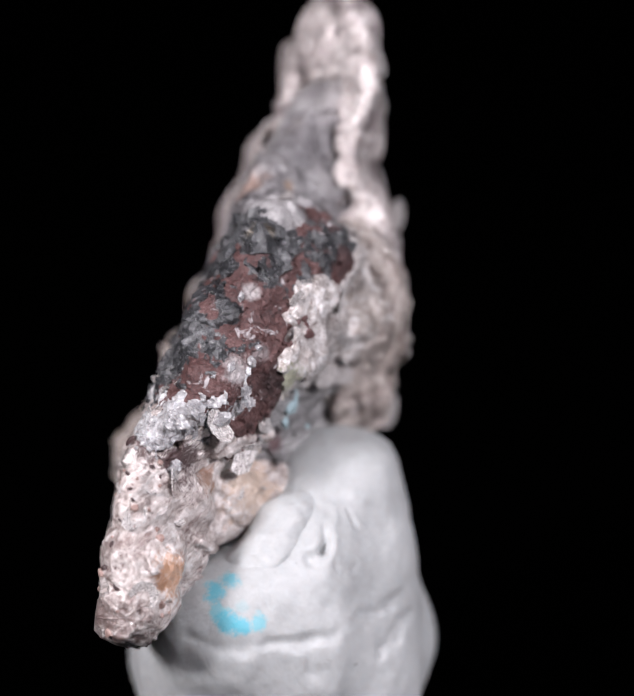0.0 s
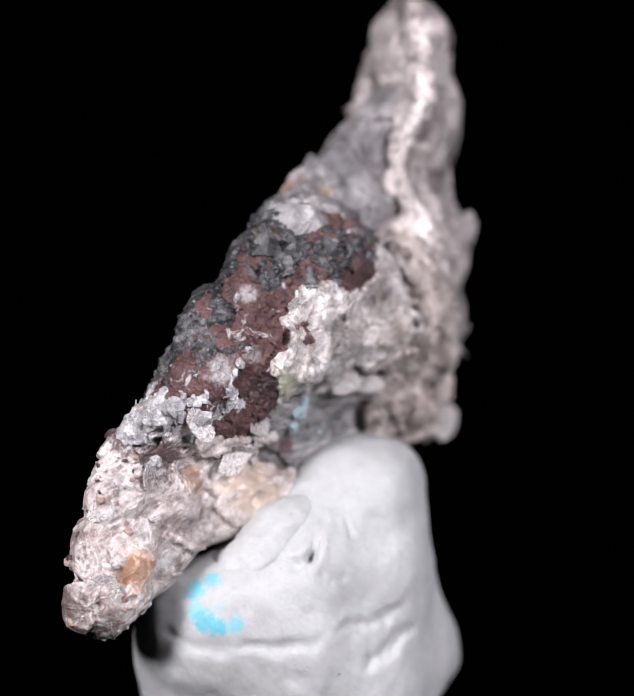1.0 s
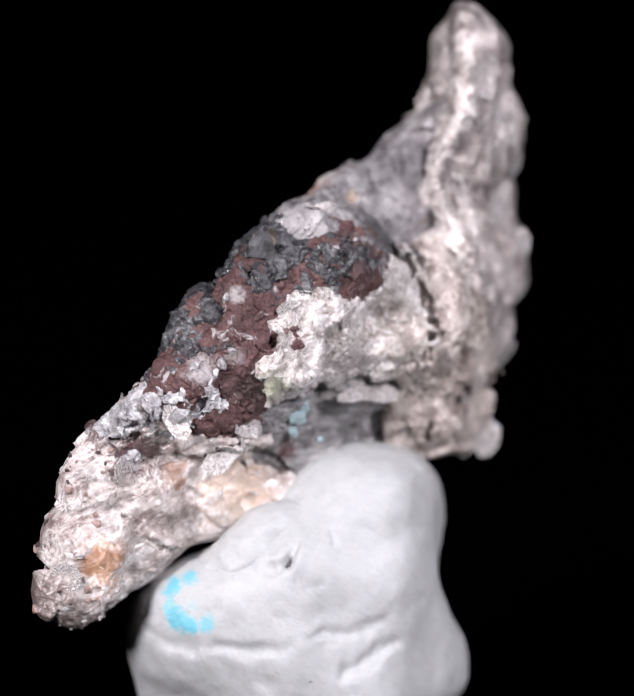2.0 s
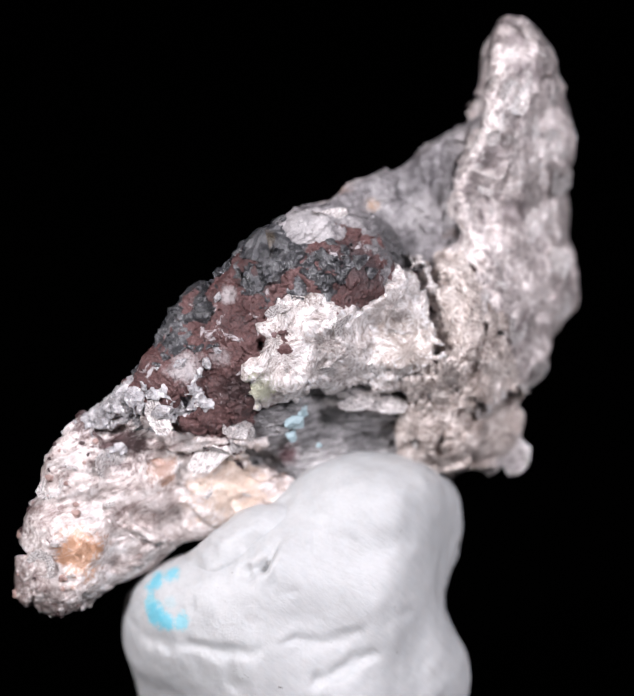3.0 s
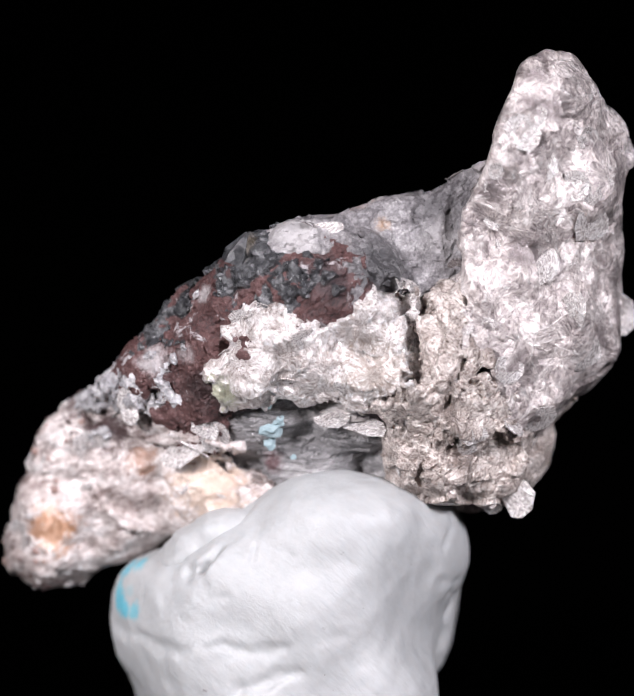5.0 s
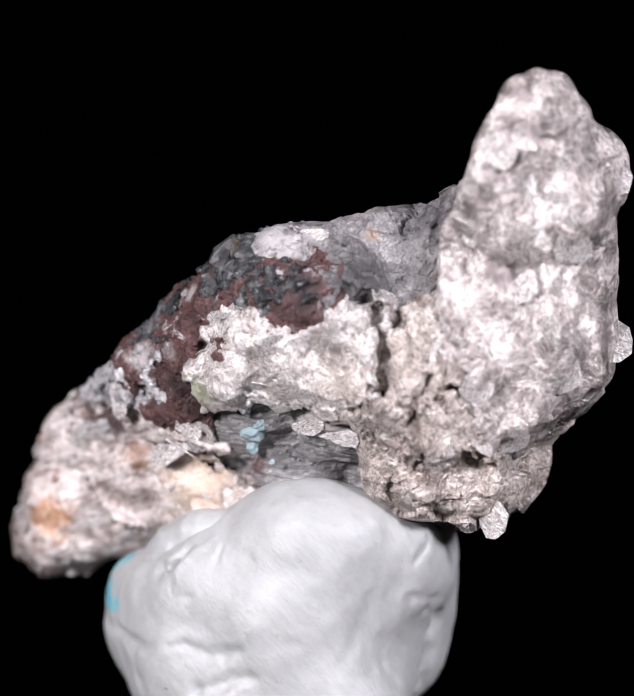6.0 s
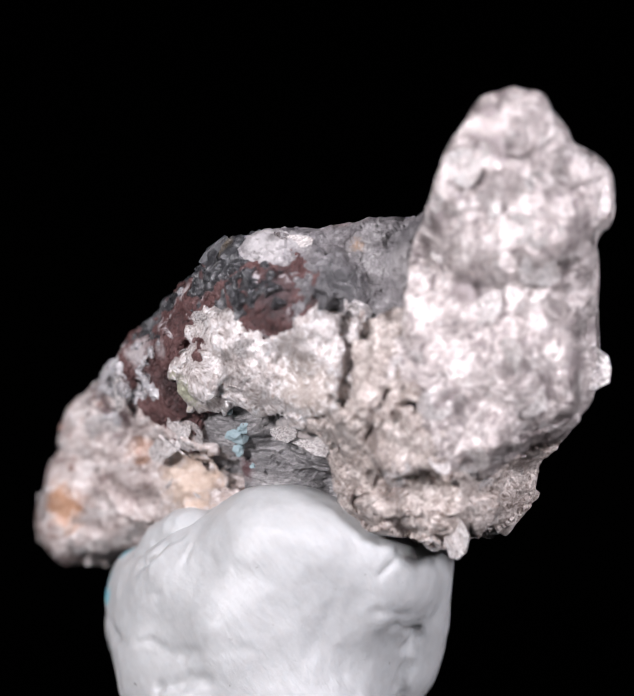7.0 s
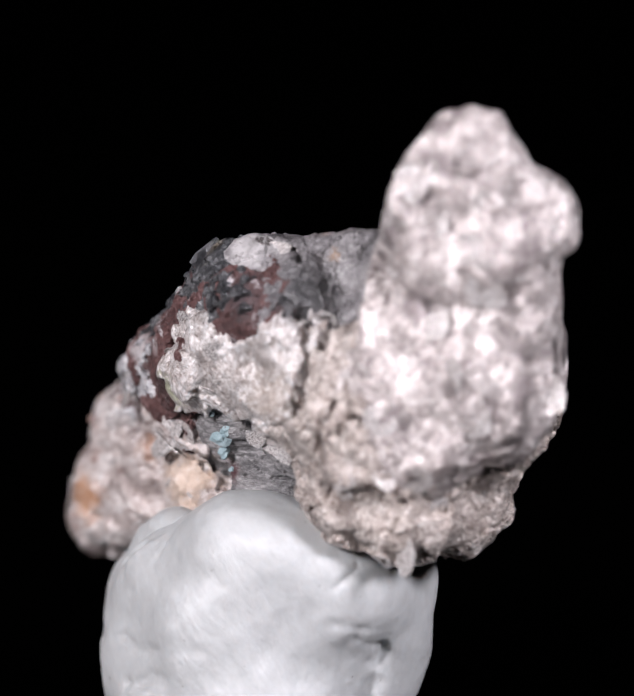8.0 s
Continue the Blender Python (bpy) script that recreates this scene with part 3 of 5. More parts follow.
block("red_band", 1.1, -0.3, 31.1, (1.4, 1.5, 1.3, 1.6, 1.8, 1.2, 1.8, 2.0, 1.8, 1.8, 1.7, 1.5, 1.6, 1.7, 1.3, 1.8, 2.0, 1.7, 1.8, 1.6, 1.6, 1.3, 1.7, 1.4, 1.5, 1.5))
block("red_band", 6.1, 4.2, 32.1, (1.8, 2.9, 3.1, 2.2, 2.5, 2.4, 2.4, 2.1, 1.6, 1.6, 2.5, 2.8, 1.3, 1.7, 2.0, 1.5, 2.2, 1.8, 1.7, 1.6, 1.8, 2.0, 1.7, 2.0, 2.0, 2.1))
block("red_band", 0.4, -0.5, 26.6, (2.4, 1.7, 1.3, 2.3, 2.1, 1.4, 2.0, 2.1, 1.7, 1.9, 1.9, 1.7, 1.8, 1.7, 1.2, 1.7, 1.9, 1.3, 1.7, 1.6, 1.6, 2.1, 1.8, 1.4, 1.8, 2.0))

block("white_crystal", -2.3, -5.4, 25.1, (2.9, 2.6, 1.6, 2.8, 2.5, 0.9, 2.3, 1.9, 1.5, 2.0, 1.7, 1.3, 1.5, 1.4, 1.5, 1.6, 1.7, 1.2, 1.5, 1.9, 1.7, 1.7, 2.0, 1.8, 1.6, 1.7))
block("white_crystal", 0.2, -3.7, 25.6, (1.9, 1.6, 1.7, 1.8, 1.3, 1.4, 1.4, 1.2, 1.8, 1.9, 1.8, 1.8, 1.7, 1.5, 1.5, 1.7, 2.0, 1.5, 1.3, 1.6, 1.7, 1.6, 1.8, 1.4, 1.4, 1.8))
block("white_crystal", -1.4, -2.5, 25.4, (1.6, 1.7, 1.7, 1.5, 1.6, 1.4, 1.8, 2.0, 1.5, 1.6, 1.6, 1.4, 1.3, 1.4, 1.4, 1.7, 1.5, 1.6, 1.3, 1.5, 1.4, 1.4, 2.0, 1.2, 1.5, 2.0))

block("dark_crest", 2.6, 1.5, 33.1, (1.7, 1.8, 1.5, 1.9, 1.9, 1.5, 1.7, 1.9, 2.0, 1.8, 2.1, 1.6, 1.8, 2.1, 1.6, 1.5, 2.1, 1.7, 1.7, 1.5, 1.7, 2.0, 1.8, 1.5, 1.6, 1.9))
block("dark_crest", -2.0, -0.8, 26.5, (2.0, 1.9, 1.5, 1.9, 1.3, 1.3, 2.0, 2.1, 1.6, 1.8, 2.1, 1.6, 1.5, 1.8, 2.0, 2.1, 1.6, 1.4, 1.6, 1.4, 0.9, 1.7, 1.8, 1.4, 1.6, 1.6))
block("dark_crest", -0.4, -1.2, 29.8, (1.5, 1.7, 1.7, 1.7, 1.1, 1.4, 1.7, 1.8, 1.7, 1.3, 1.7, 1.6, 1.7, 1.6, 1.7, 1.8, 1.6, 1.6, 1.9, 1.9, 1.5, 1.3, 1.5, 1.6, 1.5, 1.2))
block("dark_crest", 1.6, 3.5, 31.4, (1.2, 1.8, 1.9, 2.7, 1.8, 1.8, 3.3, 2.7, 1.5, 1.3, 1.9, 1.7, 1.9, 2.1, 2.6, 2.0, 1.3, 1.5, 1.7, 1.7, 1.8, 2.0, 1.6, 2.5, 2.6, 1.8))
block("dark_crest", -1.0, 1.1, 28.1, (1.6, 1.4, 1.5, 2.4, 1.6, 1.5, 2.4, 1.8, 1.7, 1.5, 1.6, 1.7, 1.8, 2.0, 1.9, 2.2, 1.9, 1.6, 1.8, 1.7, 1.1, 1.3, 1.7, 1.3, 1.6, 1.4))
block("dark_crest", -0.7, -2.5, 28.0, (2.1, 1.6, 1.6, 2.0, 1.3, 1.5, 1.4, 1.6, 1.6, 1.7, 1.9, 1.7, 1.7, 1.8, 1.7, 1.9, 1.3, 1.1, 1.6, 1.6, 1.3, 1.3, 1.8, 1.7, 1.8, 1.5))
block("dark_crest", 4.7, 3.1, 32.1, (1.8, 1.7, 1.6, 1.8, 1.6, 1.6, 2.4, 2.1, 1.4, 1.7, 2.4, 1.8, 1.3, 1.7, 2.3, 2.3, 1.5, 1.8, 2.0, 1.7, 1.4, 1.7, 1.9, 1.6, 1.9, 2.0))

block("grey_shelf", 4.0, 13.4, 29.5, (2.2, 2.6, 3.0, 2.3, 2.5, 2.8, 2.9, 3.1, 2.1, 3.0, 2.2, 2.6, 2.9, 2.4, 2.6, 2.7, 2.4, 3.0, 2.3, 2.8, 2.8, 2.6, 3.1, 2.0, 2.1, 2.6))
block("grey_shelf", 2.7, 5.2, 33.6, (2.9, 2.3, 2.4, 3.4, 2.3, 1.9, 2.9, 2.8, 2.9, 2.2, 2.7, 3.0, 2.8, 2.2, 2.5, 2.6, 3.0, 2.4, 3.2, 2.9, 2.4, 2.7, 2.8, 2.0, 2.2, 2.7))
block("grey_shelf", 1.4, 12.1, 27.6, (3.2, 3.4, 2.6, 3.0, 2.8, 2.6, 2.8, 2.9, 2.9, 2.6, 2.7, 2.6, 2.2, 3.1, 2.1, 3.2, 3.2, 3.0, 3.0, 2.5, 2.9, 2.9, 2.3, 2.8, 2.8, 2.5))
block("grey_shelf", 1.5, 8.3, 29.6, (3.0, 2.9, 3.0, 3.5, 2.9, 2.6, 3.4, 2.6, 2.7, 1.9, 3.1, 2.9, 2.7, 2.9, 2.6, 2.9, 2.8, 2.2, 2.8, 2.7, 3.0, 2.7, 2.5, 3.0, 2.4, 2.4))
block("grey_shelf", 5.1, 7.2, 32.6, (2.7, 2.1, 2.2, 2.7, 2.3, 2.6, 2.3, 2.3, 2.5, 2.2, 2.9, 2.6, 2.4, 2.6, 2.1, 2.8, 2.5, 2.8, 3.1, 2.6, 2.3, 3.0, 2.3, 2.4, 2.6, 2.4))
block("grey_shelf", 5.6, 15.7, 37.4, (2.9, 2.9, 2.2, 3.4, 2.5, 1.9, 3.7, 2.9, 2.6, 2.1, 2.8, 2.5, 3.0, 3.2, 3.3, 2.3, 3.1, 2.5, 3.1, 2.9, 2.4, 2.6, 3.4, 2.2, 2.3, 3.2))
block("grey_shelf", 5.6, 13.3, 34.3, (2.4, 2.4, 3.1, 2.6, 2.8, 3.2, 2.5, 3.0, 2.7, 2.7, 2.7, 2.9, 2.7, 3.0, 2.9, 3.2, 2.2, 3.1, 2.8, 2.4, 3.0, 2.8, 3.0, 2.5, 2.7, 2.7))
block("grey_shelf", 2.9, 10.4, 33.7, (2.8, 2.8, 2.8, 2.9, 2.2, 2.2, 3.2, 2.9, 2.7, 2.5, 2.5, 3.0, 2.6, 3.0, 2.8, 2.9, 3.0, 2.3, 2.5, 2.8, 2.3, 2.9, 3.0, 2.6, 2.3, 2.7))
block("grey_shelf", 2.6, 15.4, 32.0, (3.1, 3.2, 2.7, 3.6, 2.2, 2.1, 3.4, 2.6, 2.5, 2.7, 2.9, 2.7, 3.3, 3.0, 3.1, 2.7, 3.5, 2.0, 2.4, 2.2, 2.4, 2.8, 3.0, 2.5, 2.8, 3.4))
block("grey_shelf", 5.3, 10.2, 30.0, (3.0, 2.5, 2.4, 2.9, 2.5, 2.3, 2.7, 2.4, 2.3, 2.8, 2.7, 2.1, 3.1, 2.8, 2.8, 2.4, 2.6, 1.9, 2.1, 2.6, 2.3, 2.5, 2.9, 2.5, 2.8, 3.2))

block("mica_limb", -5.2, -4.2, 15.9, (3.1, 2.5, 2.2, 2.9, 1.9, 2.0, 2.4, 2.6, 2.5, 3.0, 2.3, 2.5, 2.6, 2.2, 2.0, 2.8, 2.6, 2.6, 2.3, 2.1, 2.3, 1.7, 2.1, 2.2, 2.7, 2.7))
block("mica_limb", -4.6, 0.8, 17.4, (3.0, 2.7, 2.4, 2.6, 1.9, 2.6, 3.1, 3.0, 2.9, 2.7, 2.9, 2.2, 1.9, 2.5, 2.9, 2.8, 2.8, 2.7, 2.9, 2.2, 2.3, 2.9, 2.3, 2.3, 2.5, 2.2))
block("mica_limb", -2.6, -3.6, 23.1, (2.4, 2.5, 2.4, 2.2, 2.1, 2.0, 2.4, 2.5, 2.6, 2.3, 2.6, 2.5, 2.0, 1.9, 2.4, 2.4, 2.8, 2.5, 2.4, 2.4, 2.5, 2.6, 2.3, 2.2, 2.0, 2.3))
block("mica_limb", -2.1, 4.2, 18.6, (2.5, 2.4, 2.3, 2.7, 2.6, 2.9, 2.2, 2.2, 2.7, 2.6, 2.6, 2.3, 2.0, 2.2, 2.6, 2.7, 2.2, 2.5, 2.5, 2.4, 2.4, 2.7, 2.3, 3.0, 3.0, 2.3))
block("mica_limb", -4.6, -7.5, 21.4, (2.7, 2.3, 2.2, 2.3, 1.6, 1.9, 2.2, 1.9, 2.4, 2.8, 2.7, 2.3, 2.0, 2.6, 2.0, 2.1, 2.6, 2.4, 1.9, 1.9, 2.3, 2.3, 2.2, 2.3, 2.4, 2.5))
block("mica_limb", 0.2, -1.0, 22.8, (2.6, 2.0, 2.2, 2.5, 2.2, 2.4, 2.4, 1.8, 2.2, 2.7, 2.8, 2.6, 2.3, 2.2, 2.1, 2.5, 2.4, 2.3, 2.3, 2.4, 2.1, 2.6, 2.5, 2.3, 2.7, 2.2))
block("mica_limb", -2.4, -4.8, 16.3, (2.6, 2.2, 2.1, 2.4, 1.8, 2.3, 2.3, 2.7, 2.7, 2.8, 2.6, 2.5, 2.3, 1.9, 2.2, 3.0, 2.8, 2.3, 2.2, 2.5, 1.8, 2.1, 2.1, 2.5, 2.6, 2.4))
block("mica_limb", 1.4, 1.9, 19.0, (2.5, 2.1, 1.7, 2.6, 2.5, 2.3, 2.3, 2.5, 2.5, 2.6, 2.7, 1.9, 1.6, 1.6, 2.5, 2.9, 2.1, 3.0, 3.1, 2.3, 2.3, 2.9, 2.2, 2.2, 2.4, 1.9))
block("mica_limb", -2.3, 1.2, 23.5, (2.4, 2.6, 2.3, 2.6, 2.1, 1.9, 2.8, 2.8, 2.2, 2.3, 2.3, 2.7, 2.3, 2.5, 2.4, 3.1, 2.4, 2.0, 2.0, 2.6, 2.4, 2.4, 2.5, 2.3, 2.3, 2.0))
block("mica_limb", -4.7, 6.5, 17.7, (3.1, 2.8, 2.9, 2.6, 1.8, 2.0, 4.1, 3.4, 2.2, 2.9, 2.8, 2.9, 2.2, 2.6, 3.9, 3.4, 2.2, 2.4, 2.1, 2.5, 2.1, 2.9, 2.6, 2.6, 2.6, 2.3))
block("mica_limb", -5.1, -8.8, 14.4, (2.4, 2.5, 3.0, 2.5, 2.1, 2.5, 3.1, 3.0, 2.5, 2.4, 2.8, 2.9, 2.2, 2.3, 2.7, 2.8, 2.3, 2.5, 2.4, 2.7, 2.1, 3.0, 2.6, 2.8, 3.0, 2.5))
block("mica_limb", -4.0, -0.9, 20.2, (2.8, 2.3, 2.5, 2.7, 2.2, 2.2, 2.2, 2.6, 2.6, 2.6, 2.0, 2.2, 2.3, 2.4, 1.8, 2.5, 2.6, 2.5, 2.3, 2.2, 2.3, 2.2, 2.4, 2.0, 2.2, 2.3))
block("mica_limb", -0.3, -1.3, 18.3, (2.5, 2.3, 2.2, 2.8, 2.6, 2.3, 2.6, 2.7, 2.4, 2.7, 2.2, 2.7, 2.3, 2.5, 2.3, 2.5, 2.0, 2.5, 2.2, 2.7, 2.8, 3.1, 2.8, 2.5, 2.6, 2.4))
block("mica_limb", -4.5, -8.0, 17.6, (2.7, 2.9, 2.8, 2.3, 2.0, 2.4, 2.5, 2.4, 2.4, 2.7, 2.7, 2.6, 2.1, 2.0, 2.3, 2.4, 2.2, 2.7, 2.5, 2.1, 2.7, 2.7, 2.4, 2.5, 2.5, 2.5))
block("mica_limb", -4.9, -4.3, 20.1, (2.3, 2.2, 2.3, 2.2, 1.3, 2.2, 2.6, 2.2, 2.2, 2.4, 2.2, 2.2, 2.2, 2.5, 2.5, 2.0, 2.3, 2.3, 2.2, 2.1, 2.2, 1.6, 2.1, 2.2, 1.9, 2.1))
block("mica_limb", -2.1, -4.4, 19.6, (2.3, 2.3, 2.3, 2.2, 1.8, 1.9, 2.4, 2.2, 2.1, 2.5, 2.8, 2.3, 1.7, 2.1, 2.3, 2.3, 2.2, 2.3, 2.1, 2.2, 2.2, 2.1, 2.4, 2.1, 2.2, 2.4))

block("grey_core", 2.6, 5.2, 20.8, (2.6, 3.1, 2.8, 3.6, 3.1, 2.8, 3.7, 3.6, 3.2, 3.1, 3.7, 3.0, 2.7, 2.7, 3.2, 2.6, 2.8, 3.3, 3.3, 3.2, 3.2, 3.7, 3.0, 3.4, 3.8, 2.9))
block("grey_core", -2.4, 10.0, 19.0, (3.5, 3.3, 3.7, 4.9, 3.8, 2.9, 5.0, 4.1, 3.2, 2.8, 3.3, 3.8, 3.5, 3.4, 3.7, 3.0, 3.6, 3.3, 3.6, 3.4, 3.2, 3.4, 2.9, 3.5, 3.8, 3.4))
block("grey_core", 4.6, 7.1, 24.7, (2.7, 2.8, 3.2, 2.7, 2.7, 3.3, 2.8, 3.3, 3.5, 3.2, 3.4, 3.2, 3.3, 2.7, 3.0, 3.8, 3.3, 3.2, 3.4, 3.4, 3.5, 3.3, 2.9, 3.2, 2.8, 2.6))
block("grey_core", 3.1, 9.8, 20.7, (3.4, 3.0, 2.8, 3.5, 2.7, 2.4, 3.7, 3.5, 2.9, 2.9, 2.7, 2.7, 2.8, 3.4, 3.4, 2.9, 3.8, 3.8, 4.4, 3.6, 3.2, 3.8, 3.4, 2.6, 2.3, 3.7))
block("grey_core", 2.1, 2.2, 25.0, (3.9, 3.1, 3.4, 3.3, 3.6, 3.5, 2.7, 2.4, 3.0, 4.4, 2.7, 2.8, 4.1, 3.0, 2.6, 2.6, 3.1, 3.4, 2.7, 2.7, 3.3, 3.3, 2.9, 3.3, 3.2, 3.3))
block("grey_core", -1.9, 3.2, 21.0, (4.0, 3.4, 2.4, 4.3, 4.1, 2.7, 3.6, 3.7, 3.6, 3.6, 4.1, 2.7, 2.9, 2.8, 3.3, 3.7, 3.5, 4.6, 5.0, 3.9, 3.3, 3.7, 2.8, 3.1, 3.1, 3.0))
block("grey_core", -0.3, 5.6, 25.6, (3.2, 3.8, 3.4, 3.7, 2.6, 2.6, 3.7, 3.2, 2.7, 2.8, 3.4, 3.6, 3.3, 3.0, 3.2, 3.1, 3.0, 2.6, 2.4, 3.3, 2.7, 3.0, 3.4, 2.9, 3.2, 3.5))
block("grey_core", 0.1, 10.4, 23.7, (3.8, 3.8, 3.2, 3.0, 3.0, 2.8, 3.5, 3.5, 2.9, 3.5, 3.1, 3.1, 2.8, 2.8, 3.3, 2.6, 2.9, 2.8, 2.9, 3.3, 2.5, 3.5, 3.6, 3.3, 3.8, 3.7))

block("putty", -0.7, -3.0, 11.1, (3.5, 3.0, 3.5, 4.4, 3.8, 3.1, 4.4, 4.1, 3.4, 3.6, 3.2, 4.0, 4.0, 3.7, 3.5, 3.4, 3.9, 3.8, 4.2, 4.1, 3.7, 3.7, 3.9, 3.4, 3.2, 3.5))
block("putty", -1.7, 6.9, 7.4, (4.3, 4.2, 3.6, 3.8, 3.1, 2.9, 3.6, 3.6, 3.6, 3.7, 3.5, 3.5, 3.3, 3.8, 3.4, 4.2, 4.2, 3.3, 3.6, 3.5, 3.5, 3.5, 3.6, 3.8, 3.7, 3.5))
block("putty", 3.8, -0.4, 3.4, (4.2, 3.7, 3.9, 3.8, 2.8, 3.4, 4.0, 3.5, 4.0, 3.8, 3.5, 3.9, 2.9, 3.6, 4.0, 3.7, 4.1, 3.6, 4.0, 3.7, 3.4, 3.8, 3.0, 3.9, 3.9, 3.5))
block("putty", 6.3, 9.5, 15.4, (3.3, 3.8, 3.8, 3.2, 2.9, 3.3, 4.4, 4.7, 3.8, 3.8, 3.4, 3.4, 3.9, 3.9, 4.1, 4.4, 3.5, 4.3, 4.1, 4.0, 4.0, 3.4, 4.0, 3.0, 3.1, 3.5))
block("putty", 9.2, 6.3, 7.5, (3.3, 3.6, 3.5, 3.3, 3.4, 3.7, 3.7, 3.9, 4.2, 3.9, 3.3, 3.2, 4.4, 4.0, 4.1, 3.3, 4.0, 3.8, 3.9, 3.9, 3.4, 3.5, 4.0, 3.5, 3.2, 3.2))
block("putty", 7.2, 4.4, 17.8, (3.7, 4.2, 4.1, 3.7, 3.5, 3.3, 3.5, 3.8, 3.5, 3.6, 3.7, 3.5, 3.2, 3.4, 3.4, 4.0, 4.1, 3.6, 3.4, 3.5, 3.9, 3.6, 3.6, 4.1, 4.3, 4.4))
block("putty", 8.8, 2.6, 12.5, (3.4, 3.4, 3.5, 3.5, 3.0, 3.3, 3.3, 3.2, 3.3, 4.0, 4.0, 3.8, 3.3, 3.6, 3.3, 4.1, 3.9, 3.7, 3.0, 3.6, 3.5, 2.8, 3.7, 3.6, 3.9, 4.3))
block("putty", 4.1, 4.6, 11.8, (3.4, 3.4, 3.8, 3.5, 3.7, 3.4, 3.4, 3.6, 3.6, 3.9, 3.3, 3.4, 3.8, 4.0, 3.2, 3.2, 3.7, 3.8, 3.1, 3.2, 3.6, 3.5, 3.5, 3.7, 4.0, 3.6))
block("putty", -0.4, 5.0, 2.7, (4.0, 4.0, 3.9, 3.3, 3.4, 3.7, 3.8, 3.9, 3.4, 3.8, 3.5, 3.5, 2.3, 3.1, 3.7, 4.0, 3.7, 4.0, 3.5, 3.8, 3.8, 3.7, 3.3, 4.1, 4.1, 3.7))
block("putty", 4.8, -1.9, 9.2, (4.2, 3.9, 4.0, 3.9, 3.5, 3.2, 3.7, 3.6, 3.5, 3.6, 3.4, 4.3, 3.6, 3.3, 3.6, 4.0, 3.4, 3.6, 3.5, 4.0, 3.6, 4.1, 3.9, 3.0, 3.5, 3.5))
block("putty", 4.2, -0.8, 14.4, (3.6, 4.0, 3.6, 3.6, 3.9, 3.0, 3.7, 3.9, 3.5, 4.1, 3.9, 3.0, 3.2, 3.9, 3.4, 3.5, 4.0, 4.0, 3.8, 3.8, 3.6, 3.9, 4.2, 3.1, 3.3, 3.7))
block("putty", -0.7, 2.1, 9.3, (4.0, 4.2, 3.7, 4.1, 4.0, 3.3, 3.8, 3.6, 3.5, 3.2, 3.0, 3.6, 3.4, 4.0, 3.2, 3.6, 4.1, 3.7, 3.4, 3.7, 4.2, 3.8, 3.8, 3.9, 3.7, 3.5))
block("putty", 8.5, 0.9, 6.0, (3.6, 3.5, 3.0, 3.5, 3.6, 3.6, 3.8, 3.6, 4.0, 4.2, 3.8, 4.0, 3.8, 3.4, 4.2, 3.3, 3.4, 3.6, 3.5, 4.0, 3.2, 3.2, 3.9, 3.8, 3.8, 3.8))
block("putty", 3.1, 9.4, 10.2, (3.3, 3.8, 3.8, 3.7, 3.9, 3.2, 3.9, 4.1, 3.6, 3.5, 3.3, 3.3, 3.7, 3.4, 2.7, 3.8, 4.4, 3.6, 3.5, 3.4, 3.8, 4.1, 3.5, 3.3, 3.4, 4.0))
block("putty", -1.0, -1.0, 4.2, (3.6, 3.0, 4.0, 3.5, 3.1, 4.3, 4.0, 4.2, 4.3, 4.2, 3.4, 3.9, 3.8, 3.7, 4.0, 3.5, 3.5, 4.1, 3.9, 4.3, 3.8, 2.9, 3.7, 3.7, 3.4, 3.6))
block("putty", 4.6, 6.2, 4.8, (3.5, 3.6, 4.0, 3.4, 3.3, 3.7, 4.2, 4.1, 3.7, 3.9, 3.7, 4.2, 3.4, 3.5, 3.9, 3.5, 3.6, 4.1, 3.8, 3.7, 3.8, 3.8, 3.0, 4.0, 4.1, 3.7))

TABLE = np.random.RandomState(5).rand(32, 32, 32, 3)


def lattice(p):
    i = np.floor(p).astype(int) & 31
    return TABLE[i[..., 0], i[..., 1], i[..., 2]]


def smooth_noise(p):
    """Value noise, about -1 to 1."""
    i = np.floor(p)
    f = p - i
    f = f * f * (3 - 2 * f)
    total = np.zeros(p.shape[:-1])
    for dx in (0, 1):
        for dy in (0, 1):
            for dz in (0, 1):
                w = np.where(dx, f[..., 0], 1 - f[..., 0]) * np.where(dy, f[..., 1], 1 - f[..., 1]) * np.where(dz, f[..., 2], 1 - f[..., 2])
                total += w * lattice(i + (dx, dy, dz))[..., 0]
    return total * 2 - 1


def fractal(p, octaves=4):
    return sum(smooth_noise(p * 2 ** k + 7.3 * k) * 0.5 ** k for k in range(octaves))


def plates(p, seed=0.0):
    """Broken plates: every cell is a tilted plane at its own height."""
    p = p + seed * 3.17
    base = np.floor(p)
    best, value = np.full(len(p), 9e9), np.zeros(len(p))
    for dx in (-1, 0, 1):
        for dy in (-1, 0, 1):
            for dz in (-1, 0, 1):
                cell = base + (dx, dy, dz)
                h = lattice(cell)
                away = p - cell - h
                d = (away ** 2).sum(1)
                tilt = lattice(cell + 13) - 0.5
                v = (away * tilt).sum(1) * 1.6 + (h[:, 2] - 0.5)
                near = d < best
                best, value = np.where(near, d, best), np.where(near, v, value)
    return value


